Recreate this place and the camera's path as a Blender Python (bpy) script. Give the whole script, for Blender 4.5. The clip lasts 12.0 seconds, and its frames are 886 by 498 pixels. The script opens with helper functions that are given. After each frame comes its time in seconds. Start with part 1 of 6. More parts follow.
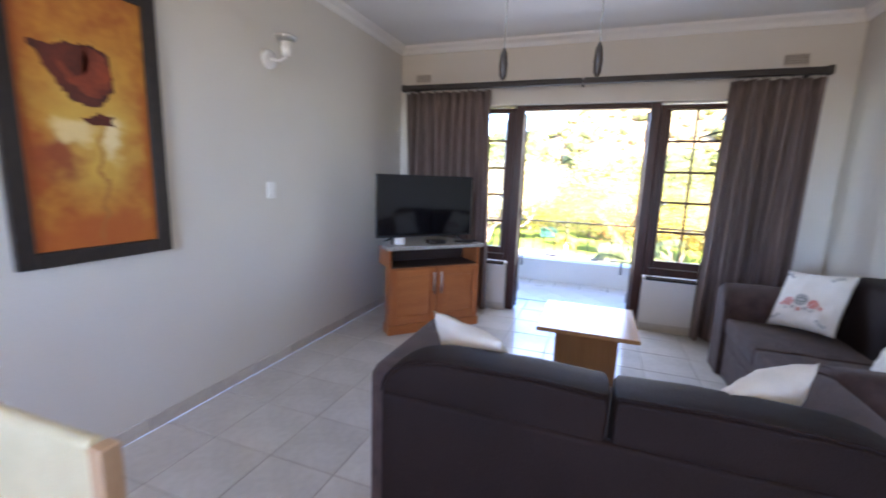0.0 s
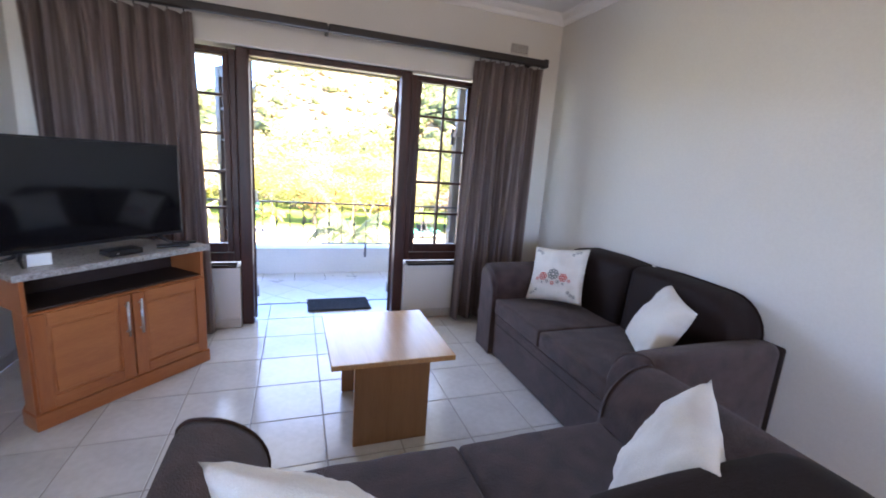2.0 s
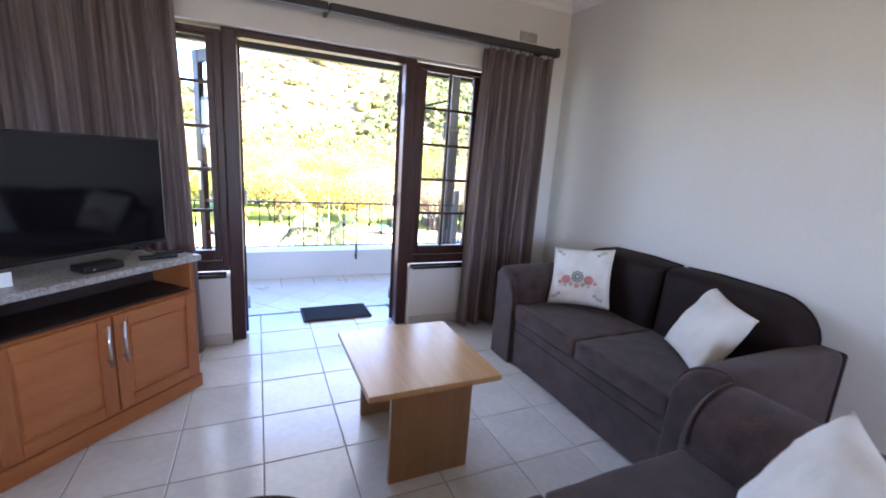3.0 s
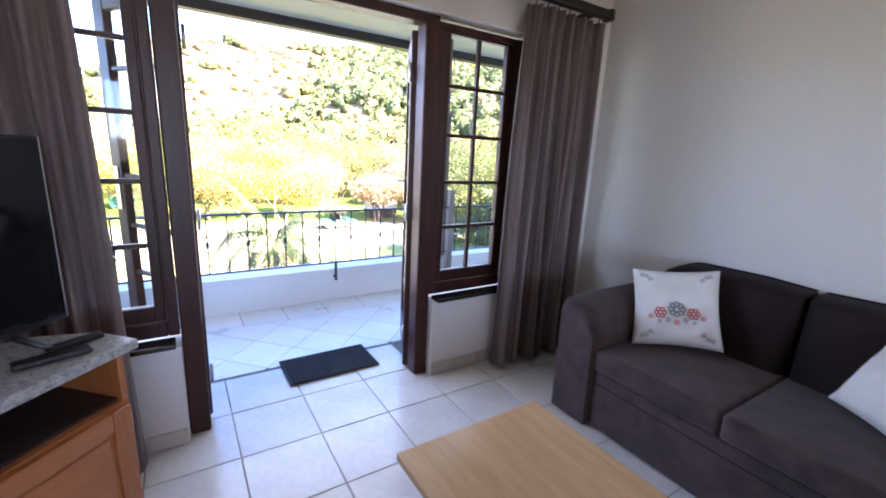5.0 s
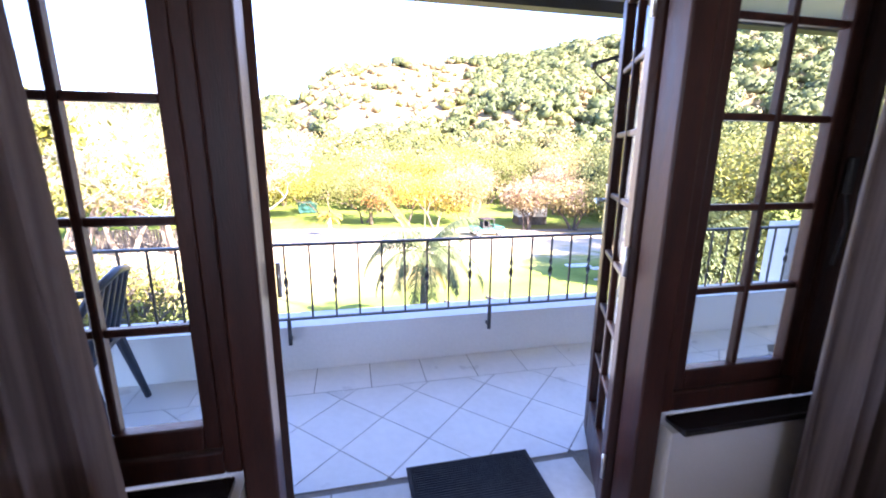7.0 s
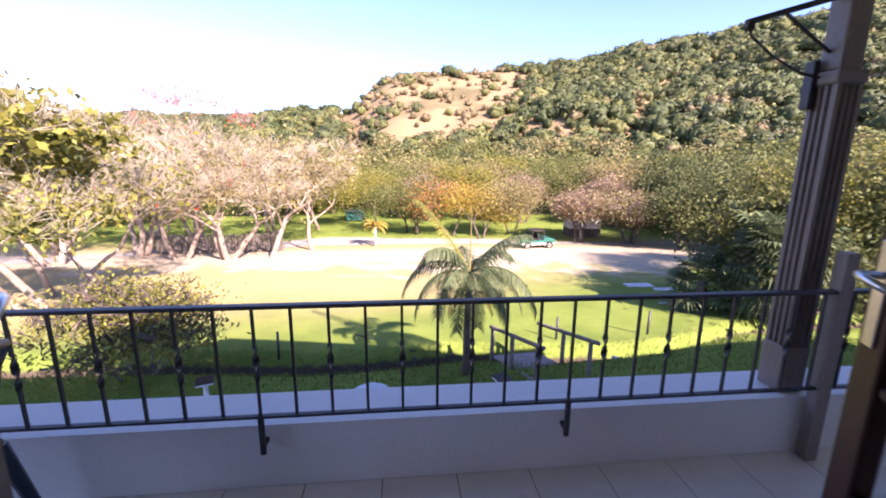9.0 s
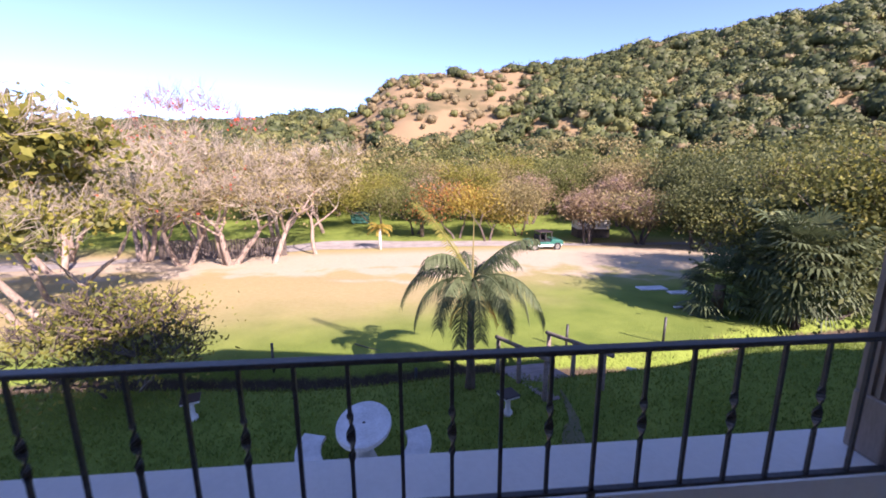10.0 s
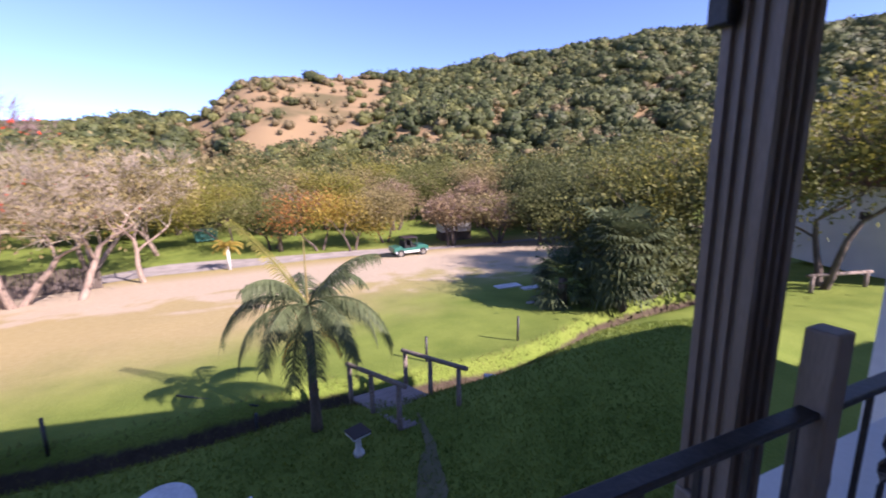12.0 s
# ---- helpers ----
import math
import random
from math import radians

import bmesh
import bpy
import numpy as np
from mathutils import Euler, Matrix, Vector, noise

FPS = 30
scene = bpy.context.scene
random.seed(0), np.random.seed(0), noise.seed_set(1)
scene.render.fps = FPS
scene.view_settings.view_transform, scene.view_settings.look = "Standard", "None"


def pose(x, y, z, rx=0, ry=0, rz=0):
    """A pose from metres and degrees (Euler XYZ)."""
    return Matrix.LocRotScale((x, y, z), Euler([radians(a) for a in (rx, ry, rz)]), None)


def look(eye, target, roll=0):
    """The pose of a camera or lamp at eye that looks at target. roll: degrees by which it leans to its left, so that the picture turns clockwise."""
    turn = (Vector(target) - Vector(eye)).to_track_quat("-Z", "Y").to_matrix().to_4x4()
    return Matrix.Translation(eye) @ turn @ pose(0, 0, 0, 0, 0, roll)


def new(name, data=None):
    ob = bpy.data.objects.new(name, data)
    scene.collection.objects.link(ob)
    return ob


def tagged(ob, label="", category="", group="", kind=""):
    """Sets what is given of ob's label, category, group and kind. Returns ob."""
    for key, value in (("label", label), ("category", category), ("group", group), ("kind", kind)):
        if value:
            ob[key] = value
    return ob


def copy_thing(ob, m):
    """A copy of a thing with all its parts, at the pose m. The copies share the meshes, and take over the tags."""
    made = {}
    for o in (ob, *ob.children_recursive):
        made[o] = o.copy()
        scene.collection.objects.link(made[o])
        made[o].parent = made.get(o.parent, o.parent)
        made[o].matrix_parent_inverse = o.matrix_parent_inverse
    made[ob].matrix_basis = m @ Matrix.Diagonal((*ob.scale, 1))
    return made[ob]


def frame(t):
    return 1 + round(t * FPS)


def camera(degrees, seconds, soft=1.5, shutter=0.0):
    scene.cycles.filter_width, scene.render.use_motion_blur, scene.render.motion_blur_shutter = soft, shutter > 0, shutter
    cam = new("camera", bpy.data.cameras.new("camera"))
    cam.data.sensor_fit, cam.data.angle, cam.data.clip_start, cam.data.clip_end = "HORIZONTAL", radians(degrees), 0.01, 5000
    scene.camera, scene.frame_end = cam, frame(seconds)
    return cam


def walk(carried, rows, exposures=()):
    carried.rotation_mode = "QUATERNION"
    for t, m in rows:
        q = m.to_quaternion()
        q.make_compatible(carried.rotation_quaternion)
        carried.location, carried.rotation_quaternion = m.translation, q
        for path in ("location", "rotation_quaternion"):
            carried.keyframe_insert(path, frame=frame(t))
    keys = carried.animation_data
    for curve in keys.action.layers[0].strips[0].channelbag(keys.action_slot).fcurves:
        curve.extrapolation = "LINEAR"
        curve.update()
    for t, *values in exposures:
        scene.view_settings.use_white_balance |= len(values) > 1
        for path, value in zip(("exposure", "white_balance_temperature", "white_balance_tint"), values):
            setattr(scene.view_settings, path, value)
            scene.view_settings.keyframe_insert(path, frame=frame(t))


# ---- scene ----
cam = camera(93.4, 12.0, 1.8, 0.4)
PATH = [
    (0, (-0.459, -4.338, 1.397), (-1.139, -2.487, 1.06), 2.0),
    (0.5, (-0.577, -4.095, 1.415), (-0.719, -2.13, 1.073), 4.5),
    (1, (-0.648, -3.86, 1.406), (-0.427, -1.906, 1.039), 6.0),
    (1.5, (-0.726, -3.644, 1.419), (-0.379, -1.714, 1.028), 6.1),
    (2, (-0.909, -3.52, 1.424), (-0.249, -1.677, 1.018), 4.1),
    (2.5, (-1.064, -3.401, 1.417), (-0.268, -1.613, 1.006), 3.8),
    (3, (-1.137, -3.163, 1.408), (-0.333, -1.38, 0.989), 3.9),
    (3.2, (-1.152, -3.080, 1.395), (-0.354, -1.290, 0.979), 3.6),
    (3.4, (-1.292, -2.985, 1.400), (-0.468, -1.205, 0.978), 3.5),
    (4, (-1.355, -2.62, 1.415), (-0.44, -0.895, 0.975), 3.3),
    (5, (-1.291, -2.092, 1.427), (-0.239, -0.454, 0.969), 2.9),
    (5.5, (-1.288, -1.811, 1.422), (-0.275, -0.147, 0.969), 2.1),
    (6, (-1.109, -1.557, 1.403), (-0.475, 0.284, 0.948), 0.1),
    (6.5, (-1.054, -1.296, 1.411), (-0.603, 0.595, 0.939), 0.7),
    (7, (-1.009, -1.02, 1.405), (-0.592, 0.882, 0.952), 0.5),
    (7.2, (-1.024, -0.928, 1.396), (-0.6, 0.976, 0.956), 1.3),
    (8.8, (-0.867, -0.132, 1.428), (-0.609, 1.807, 1.01), 0.9),
    (9, (-0.842, -0.039, 1.418), (-0.639, 1.906, 1.0), 0.5),
    (9.5, (-0.719, 0.237, 1.431), (-0.563, 2.184, 1.003), 0.2),
    (10, (-0.665, 0.483, 1.389), (-0.497, 2.433, 0.978), -0.3),
    (10.5, (-0.547, 0.719, 1.411), (-0.347, 2.668, 1.009), -2.1),
    (11, (-0.331, 0.83, 1.45), (0.01, 2.764, 1.073), -0.7),
    (11.5, (-0.125, 1.013, 1.429), (0.382, 2.913, 1.064), -0.5),
    (12, (0.085, 1.122, 1.381), (0.833, 2.936, 0.991), -1.3),
]
EXPOSURES = [(0, 4.75, 6150, 20), (0.5, 4.6, 6150, 20), (1.5, 4.75, 6100, 21), (3, 4.75, 6100, 21), (5, 4.55, 6050, 23), (5.5, 4.35, 6000, 25), (6.5, 4.32, 6050, 27), (7.2, 3.82, 6050, 30), (8.8, 2.32, 6250, 36), (9.2, 2.08, 6250, 37), (9.6, 1.85, 6200, 37), (10.2, 1.6, 6050, 37), (12, 1.38, 5950, 37)]
walk(cam, [(t, look(eye, target, roll)) for t, eye, target, roll in PATH], EXPOSURES)

# ---- light ----
SUN_TO = Vector((0.46, -0.72, 0.585)).normalized()
world = bpy.data.worlds.new("world")
scene.world = world
world.use_nodes = True
wn = world.node_tree.nodes
sky = wn.new("ShaderNodeTexSky")
sky.sky_type = "NISHITA"
sky.sun_disc = False
sky.sun_elevation = math.asin(SUN_TO.z)
sky.sun_rotation = math.atan2(SUN_TO.x, SUN_TO.y)
sky.altitude = 1800
sky.air_density, sky.dust_density, sky.ozone_density = 0.66, 0.0, 2.6
world.node_tree.links.new(sky.outputs["Color"], wn["Background"].inputs["Color"])
wn["Background"].inputs["Strength"].default_value = 0.128
sun_data = bpy.data.lights.new("sun", "SUN")
sun_data.energy, sun_data.angle, sun_data.color = 5.0, radians(0.6), (1.0, 0.90, 0.74)
new("sun", sun_data).matrix_world = look(SUN_TO * 60, (0, 0, 0))


def area(name, eye, target, sx, sy, energy, color):
    data = bpy.data.lights.new(name, "AREA")
    data.shape, data.size, data.size_y, data.energy, data.color = "RECTANGLE", sx, sy, energy, color
    ob = new(name, data)
    ob.matrix_world = look(eye, target)
    return ob


# added lamps: extra daylight in glazed balcony opening, fill from unseen kitchen window behind
area("door_daylight", (-0.67, 0.30, 1.25), (-0.2, -3.0, 0.9), 2.9, 1.6, 1.75, (0.92, 0.96, 1.0))
area("kitchen_daylight", (-1.0, -6.82, 1.7), (1.34, -2.6, 1.8), 2.2, 1.2, 1.75, (1.0, 0.83, 0.62))

# ---- materials ----


def mat(name, c1, c2, scale=4.0, fine=60.0, rough=0.6, bump=0.1, metal=0.0, spec=0.5, stretch=(1, 1, 1), vary=0.0, sheen=0.0, coat=0.0, trans=0.0, rspread=0.1, fine_mix=0.35):
    """A surface of two colours mixed at a large and a fine scale, with relief."""
    m = bpy.data.materials.new(name)
    m.use_nodes = True
    nt = m.node_tree
    b = nt.nodes["Principled BSDF"]
    tc = nt.nodes.new("ShaderNodeTexCoord")
    mp = nt.nodes.new("ShaderNodeMapping")
    mp.inputs["Scale"].default_value = stretch
    nt.links.new(tc.outputs["Object"], mp.inputs["Vector"])
    n1, n2 = nt.nodes.new("ShaderNodeTexNoise"), nt.nodes.new("ShaderNodeTexNoise")
    for n, s in ((n1, scale), (n2, fine)):
        n.inputs["Scale"].default_value = s
        n.inputs["Detail"].default_value = 6
        nt.links.new(mp.outputs["Vector"], n.inputs["Vector"])
    mix = nt.nodes.new("ShaderNodeMix")
    mix.data_type = "FLOAT"
    mix.inputs["Factor"].default_value = fine_mix
    nt.links.new(n1.outputs["Fac"], mix.inputs["A"])
    nt.links.new(n2.outputs["Fac"], mix.inputs["B"])
    ramp = nt.nodes.new("ShaderNodeValToRGB")
    ramp.color_ramp.elements[0].position, ramp.color_ramp.elements[1].position = 0.36, 0.64
    ramp.color_ramp.elements[0].color, ramp.color_ramp.elements[1].color = (*c1, 1), (*c2, 1)
    nt.links.new(mix.outputs["Result"], ramp.inputs["Fac"])
    out = ramp.outputs["Color"]
    if vary:
        info = nt.nodes.new("ShaderNodeObjectInfo")
        geo = nt.nodes.new("ShaderNodeNewGeometry")
        add = nt.nodes.new("ShaderNodeMath")
        add.operation = "ADD"
        nt.links.new(info.outputs["Random"], add.inputs[0])
        nt.links.new(geo.outputs["Random Per Island"], add.inputs[1])
        fr = nt.nodes.new("ShaderNodeMath")
        fr.operation = "FRACT"
        nt.links.new(add.outputs[0], fr.inputs[0])
        rng = nt.nodes.new("ShaderNodeMapRange")
        rng.inputs["To Min"].default_value, rng.inputs["To Max"].default_value = 1 - vary, 1 + vary
        nt.links.new(fr.outputs[0], rng.inputs["Value"])
        hsv = nt.nodes.new("ShaderNodeHueSaturation")
        nt.links.new(rng.outputs["Result"], hsv.inputs["Value"])
        nt.links.new(out, hsv.inputs["Color"])
        out = hsv.outputs["Color"]
    nt.links.new(out, b.inputs["Base Color"])
    rr = nt.nodes.new("ShaderNodeMapRange")
    rr.inputs["To Min"].default_value, rr.inputs["To Max"].default_value = max(0, rough - rspread), min(1, rough + rspread)
    nt.links.new(n1.outputs["Fac"], rr.inputs["Value"])
    nt.links.new(rr.outputs["Result"], b.inputs["Roughness"])
    b.inputs["Metallic"].default_value = metal
    b.inputs["Specular IOR Level"].default_value = spec
    b.inputs["Sheen Weight"].default_value = sheen
    b.inputs["Coat Weight"].default_value = coat
    b.inputs["Transmission Weight"].default_value = trans
    if bump:
        bp = nt.nodes.new("ShaderNodeBump")
        bp.inputs["Strength"].default_value = bump
        bp.inputs["Distance"].default_value = 0.01
        nt.links.new(n2.outputs["Fac"], bp.inputs["Height"])
        nt.links.new(bp.outputs["Normal"], b.inputs["Normal"])
    return m


def leafmat(name, c1, c2, scale=0.8, vary=0.3, glow=0.35):
    """Leaves: diffuse with light passing through them."""
    m = mat(name, c1, c2, scale, 9.0, 0.6, 0, vary=vary, spec=0.25)
    let_through(m, glow)
    return m


def let_through(m, share):
    """Lets a share of the light pass through cloth or leaf."""
    nt = m.node_tree
    b = nt.nodes["Principled BSDF"]
    tr = nt.nodes.new("ShaderNodeBsdfTranslucent")
    nt.links.new(b.inputs["Base Color"].links[0].from_socket, tr.inputs["Color"])
    mx = nt.nodes.new("ShaderNodeMixShader")
    mx.inputs["Fac"].default_value = share
    nt.links.new(b.outputs[0], mx.inputs[1])
    nt.links.new(tr.outputs[0], mx.inputs[2])
    nt.links.new(mx.outputs[0], nt.nodes["Material Output"].inputs["Surface"])


def glassmat(name):
    m = bpy.data.materials.new(name)
    m.use_nodes = True
    nt = m.node_tree
    nt.nodes.clear()
    out = nt.nodes.new("ShaderNodeOutputMaterial")
    tr, gl, mx, fr, pw, ad = (nt.nodes.new("ShaderNode" + k) for k in ("BsdfTransparent", "BsdfGlossy", "MixShader", "LayerWeight", "Math", "Math"))
    tr.inputs["Color"].default_value = (0.94, 0.96, 0.95, 1)
    gl.inputs["Roughness"].default_value = 0.02
    fr.inputs["Blend"].default_value = 0.5
    pw.operation, ad.operation = "POWER", "MULTIPLY_ADD"
    pw.inputs[1].default_value, ad.inputs[1].default_value, ad.inputs[2].default_value = 4.0, 0.5, 0.025
    nt.links.new(fr.outputs["Facing"], pw.inputs[0])
    nt.links.new(pw.outputs[0], ad.inputs[0])
    nt.links.new(ad.outputs[0], mx.inputs[0])
    nt.links.new(tr.outputs[0], mx.inputs[1])
    nt.links.new(gl.outputs[0], mx.inputs[2])
    nt.links.new(mx.outputs[0], out.inputs["Surface"])
    return m


M_WALL = mat("wall_paint", (0.595, 0.565, 0.505), (0.655, 0.625, 0.565), 0.7, 90, 0.75, 0.12)
M_CEIL = mat("ceiling_paint", (0.74, 0.74, 0.73), (0.80, 0.80, 0.79), 0.5, 60, 0.8, 0.06)
M_TRIM = mat("cornice_paint", (0.76, 0.75, 0.73), (0.80, 0.79, 0.77), 1, 60, 0.6, 0.04)
M_TILE = mat("glazed_floor_tile", (0.505, 0.49, 0.457), (0.615, 0.60, 0.566), 3.2, 26, 0.17, 0.03, vary=0.05, spec=0.5, rspread=0.07)
M_BTILE = mat("balcony_tile", (0.72, 0.71, 0.69), (0.81, 0.80, 0.785), 3.2, 26, 0.3, 0.03, vary=0.05)
M_BGROUT = mat("balcony_grout", (0.15, 0.13, 0.11), (0.24, 0.215, 0.185), 5, 90, 0.9, 0.2)
M_GROUT = mat("grout", (0.27, 0.25, 0.22), (0.39, 0.36, 0.325), 5, 90, 0.9, 0.2)
M_SKIRT = mat("skirting_tile", (0.42, 0.38, 0.33), (0.54, 0.50, 0.44), 3, 40, 0.35, 0.05, vary=0.05)
M_FRAME = mat("stained_hardwood", (0.022, 0.0072, 0.005), (0.060, 0.0185, 0.011), 3, 40, 0.42, 0.12, stretch=(7, 7, 0.7), spec=0.3)
M_SILL = mat("black_glazed_sill", (0.006, 0.006, 0.008), (0.016, 0.015, 0.018), 5, 80, 0.16, 0.05, coat=0.3)
M_GLASS = glassmat("window_glass")
M_ROD = mat("black_wood", (0.010, 0.007, 0.006), (0.022, 0.015, 0.013), 4, 50, 0.45, 0.08, stretch=(0.6, 6, 6))
M_CURTAIN = mat("curtain_cloth", (0.13, 0.090, 0.078), (0.30, 0.23, 0.205), 4, 260, 0.62, 0.25, stretch=(9, 9, 0.12), sheen=0.1, fine_mix=0.2)
let_through(M_CURTAIN, 0.42)
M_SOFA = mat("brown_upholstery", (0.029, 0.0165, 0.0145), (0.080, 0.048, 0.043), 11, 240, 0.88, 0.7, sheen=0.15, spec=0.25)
# darker, smoother brown for backrest, rear panel, their piping and the seam
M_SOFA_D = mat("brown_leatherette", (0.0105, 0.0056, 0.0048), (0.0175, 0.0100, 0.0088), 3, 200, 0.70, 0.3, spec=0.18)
M_CUSH = mat("cream_cotton", (0.60, 0.57, 0.50), (0.72, 0.69, 0.62), 7, 260, 0.9, 0.3, sheen=0.2)
M_RED = mat("red_thread", (0.45, 0.05, 0.04), (0.62, 0.12, 0.09), 20, 300, 0.9, 0.3)
M_GREYT = mat("grey_thread", (0.16, 0.18, 0.17), (0.28, 0.29, 0.27), 20, 300, 0.9, 0.3)
M_STAND = mat("orange_pine", (0.30, 0.088, 0.022), (0.40, 0.135, 0.038), 2.0, 24, 0.36, 0.05, stretch=(5, 5, 0.6), coat=0.15)
M_STANDH = mat("orange_pine_door", (0.32, 0.098, 0.025), (0.44, 0.155, 0.045), 2.0, 24, 0.34, 0.05, stretch=(0.7, 5, 5), coat=0.15)
# near-black brown: painted shade of recesses and holes, also some dark parts
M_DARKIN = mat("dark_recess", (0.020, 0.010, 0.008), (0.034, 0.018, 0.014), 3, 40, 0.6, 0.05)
M_GRANITE = mat("speckled_counter", (0.17, 0.155, 0.14), (0.46, 0.43, 0.39), 60, 190, 0.3, 0.03, fine_mix=0.5)
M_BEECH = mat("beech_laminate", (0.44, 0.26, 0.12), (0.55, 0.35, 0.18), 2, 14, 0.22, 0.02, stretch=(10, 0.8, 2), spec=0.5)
# legs and stretcher: a darker, redder tone than the tabletop
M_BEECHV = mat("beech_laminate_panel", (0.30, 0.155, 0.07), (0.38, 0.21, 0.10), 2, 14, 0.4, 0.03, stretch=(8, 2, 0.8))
M_TV = mat("tv_plastic", (0.007, 0.007, 0.008), (0.011, 0.011, 0.012), 6, 200, 0.35, 0.02)
M_SCREEN = mat("tv_screen", (0.004, 0.004, 0.005), (0.006, 0.006, 0.007), 2, 100, 0.07, 0.0, rspread=0.02)
M_STEEL = mat("brushed_steel", (0.50, 0.50, 0.50), (0.66, 0.66, 0.66), 4, 120, 0.3, 0.03, metal=1.0)
M_MAT = mat("doormat_fibre", (0.016, 0.017, 0.022), (0.034, 0.036, 0.043), 30, 220, 0.95, 0.6)
M_WHITEPL = mat("white_plastic", (0.72, 0.71, 0.68), (0.78, 0.77, 0.74), 3, 60, 0.35, 0.02)
M_BAL = mat("balcony_plaster", (0.72, 0.71, 0.69), (0.81, 0.80, 0.78), 1.3, 45, 0.85, 0.25)
M_BALCEIL = mat("balcony_ceiling_paint", (0.66, 0.62, 0.52), (0.72, 0.68, 0.58), 1.0, 50, 0.8, 0.1)
M_IRON = mat("painted_iron", (0.012, 0.012, 0.014), (0.05, 0.045, 0.045), 12, 90, 0.48, 0.15)
M_COLUMN = mat("brown_painted_timber", (0.15, 0.118, 0.100), (0.25, 0.203, 0.178), 2.5, 60, 0.5, 0.12, stretch=(3, 3, 0.5))
M_GUTTER = mat("dark_gutter", (0.02, 0.018, 0.018), (0.045, 0.04, 0.04), 3, 60, 0.5, 0.05)
M_ROOF = mat("clay_roof_tile", (0.12, 0.05, 0.03), (0.2, 0.09, 0.06), 3, 30, 0.8, 0.3)
M_CHAIRPL = mat("dark_blue_plastic", (0.010, 0.018, 0.036), (0.02, 0.03, 0.05), 4, 80, 0.4, 0.03)
M_CONC = mat("weathered_white_concrete", (0.46, 0.45, 0.44), (0.68, 0.67, 0.66), 3, 30, 0.85, 0.2)
M_LOG = mat("weathered_pole", (0.13, 0.10, 0.082), (0.26, 0.21, 0.175), 6, 50, 0.9, 0.4, stretch=(2, 2, 8))
M_PLANK = mat("bridge_plank", (0.18, 0.14, 0.125), (0.32, 0.26, 0.235), 5, 50, 0.9, 0.4, stretch=(1, 8, 8), vary=0.2)
M_BARK = mat("pale_bark", (0.17, 0.125, 0.093), (0.36, 0.275, 0.21), 2.5, 18, 0.9, 0.6, stretch=(3, 3, 1))
M_BARKD = mat("dark_bark", (0.06, 0.045, 0.035), (0.15, 0.115, 0.09), 2.5, 18, 0.9, 0.6, stretch=(3, 3, 1))
M_TWIG = mat("pale_twigs", (0.27, 0.225, 0.160), (0.48, 0.405, 0.30), 1.0, 10, 0.9, 0.2, vary=0.2)
M_TWIGP = mat("pinkish_twigs", (0.20, 0.13, 0.11), (0.34, 0.24, 0.20), 1.0, 10, 0.9, 0.2, vary=0.2)
L_GREEN = leafmat("green_leaves", (0.085, 0.098, 0.025), (0.185, 0.185, 0.055))
L_DARK = leafmat("dark_leaves", (0.058, 0.073, 0.025), (0.130, 0.140, 0.048))
L_YEL = leafmat("yellow_green_leaves", (0.13, 0.14, 0.025), (0.30, 0.26, 0.05))
L_GOLD = leafmat("golden_leaves", (0.25, 0.18, 0.03), (0.42, 0.33, 0.06))
L_ORANGE = leafmat("orange_leaves", (0.30, 0.11, 0.03), (0.45, 0.20, 0.06))
L_RED = leafmat("red_blossom", (0.50, 0.045, 0.02), (0.66, 0.10, 0.04))
L_OLIVE = leafmat("olive_dry_leaves", (0.17, 0.145, 0.055), (0.33, 0.27, 0.115))
L_STRAW = leafmat("straw_dry_leaves", (0.20, 0.145, 0.075), (0.36, 0.265, 0.15))
L_PALM = leafmat("palm_leaves", (0.062, 0.088, 0.038), (0.13, 0.155, 0.072), glow=0.25)
L_DEADP = leafmat("dead_frond", (0.30, 0.16, 0.03), (0.45, 0.27, 0.06))
M_SKIP = mat("green_skip_paint", (0.010, 0.07, 0.055), (0.02, 0.11, 0.085), 2, 40, 0.6, 0.1)
M_CAR = mat("green_car_paint", (0.012, 0.10, 0.075), (0.02, 0.14, 0.10), 2, 40, 0.3, 0.02, coat=0.4)
M_RUBBER = mat("tyre_rubber", (0.012, 0.012, 0.012), (0.022, 0.022, 0.022), 8, 90, 0.85, 0.2)
M_WHITEW = mat("whitewashed_wall", (0.60, 0.60, 0.59), (0.74, 0.73, 0.72), 0.8, 25, 0.85, 0.15)
M_STONE = mat("stream_stone", (0.14, 0.125, 0.11), (0.30, 0.275, 0.25), 3, 30, 0.9, 0.5, vary=0.2)
M_WOODW = mat("old_fence_boards", (0.065, 0.05, 0.04), (0.15, 0.12, 0.095), 2, 30, 0.9, 0.4, stretch=(6, 6, 1), vary=0.2)

# ---- helpers for meshes ----


def part(name, bm, material, parent=None, label="", smooth=False):
    me = bpy.data.meshes.new(name)
    bm.normal_update()
    bm.to_mesh(me)
    bm.free()
    me.materials.append(material)
    if smooth:
        me.polygons.foreach_set("use_smooth", [True] * len(me.polygons))
    ob = new(name, me)
    if parent is not None:
        ob.parent = parent
    if label:
        ob["label"] = label
    return ob


def thing(name, m, label, category, group="", kind=""):
    ob = new(name)
    ob.empty_display_size = 0.1
    ob.matrix_world = m
    return tagged(ob, label, category, group, kind)


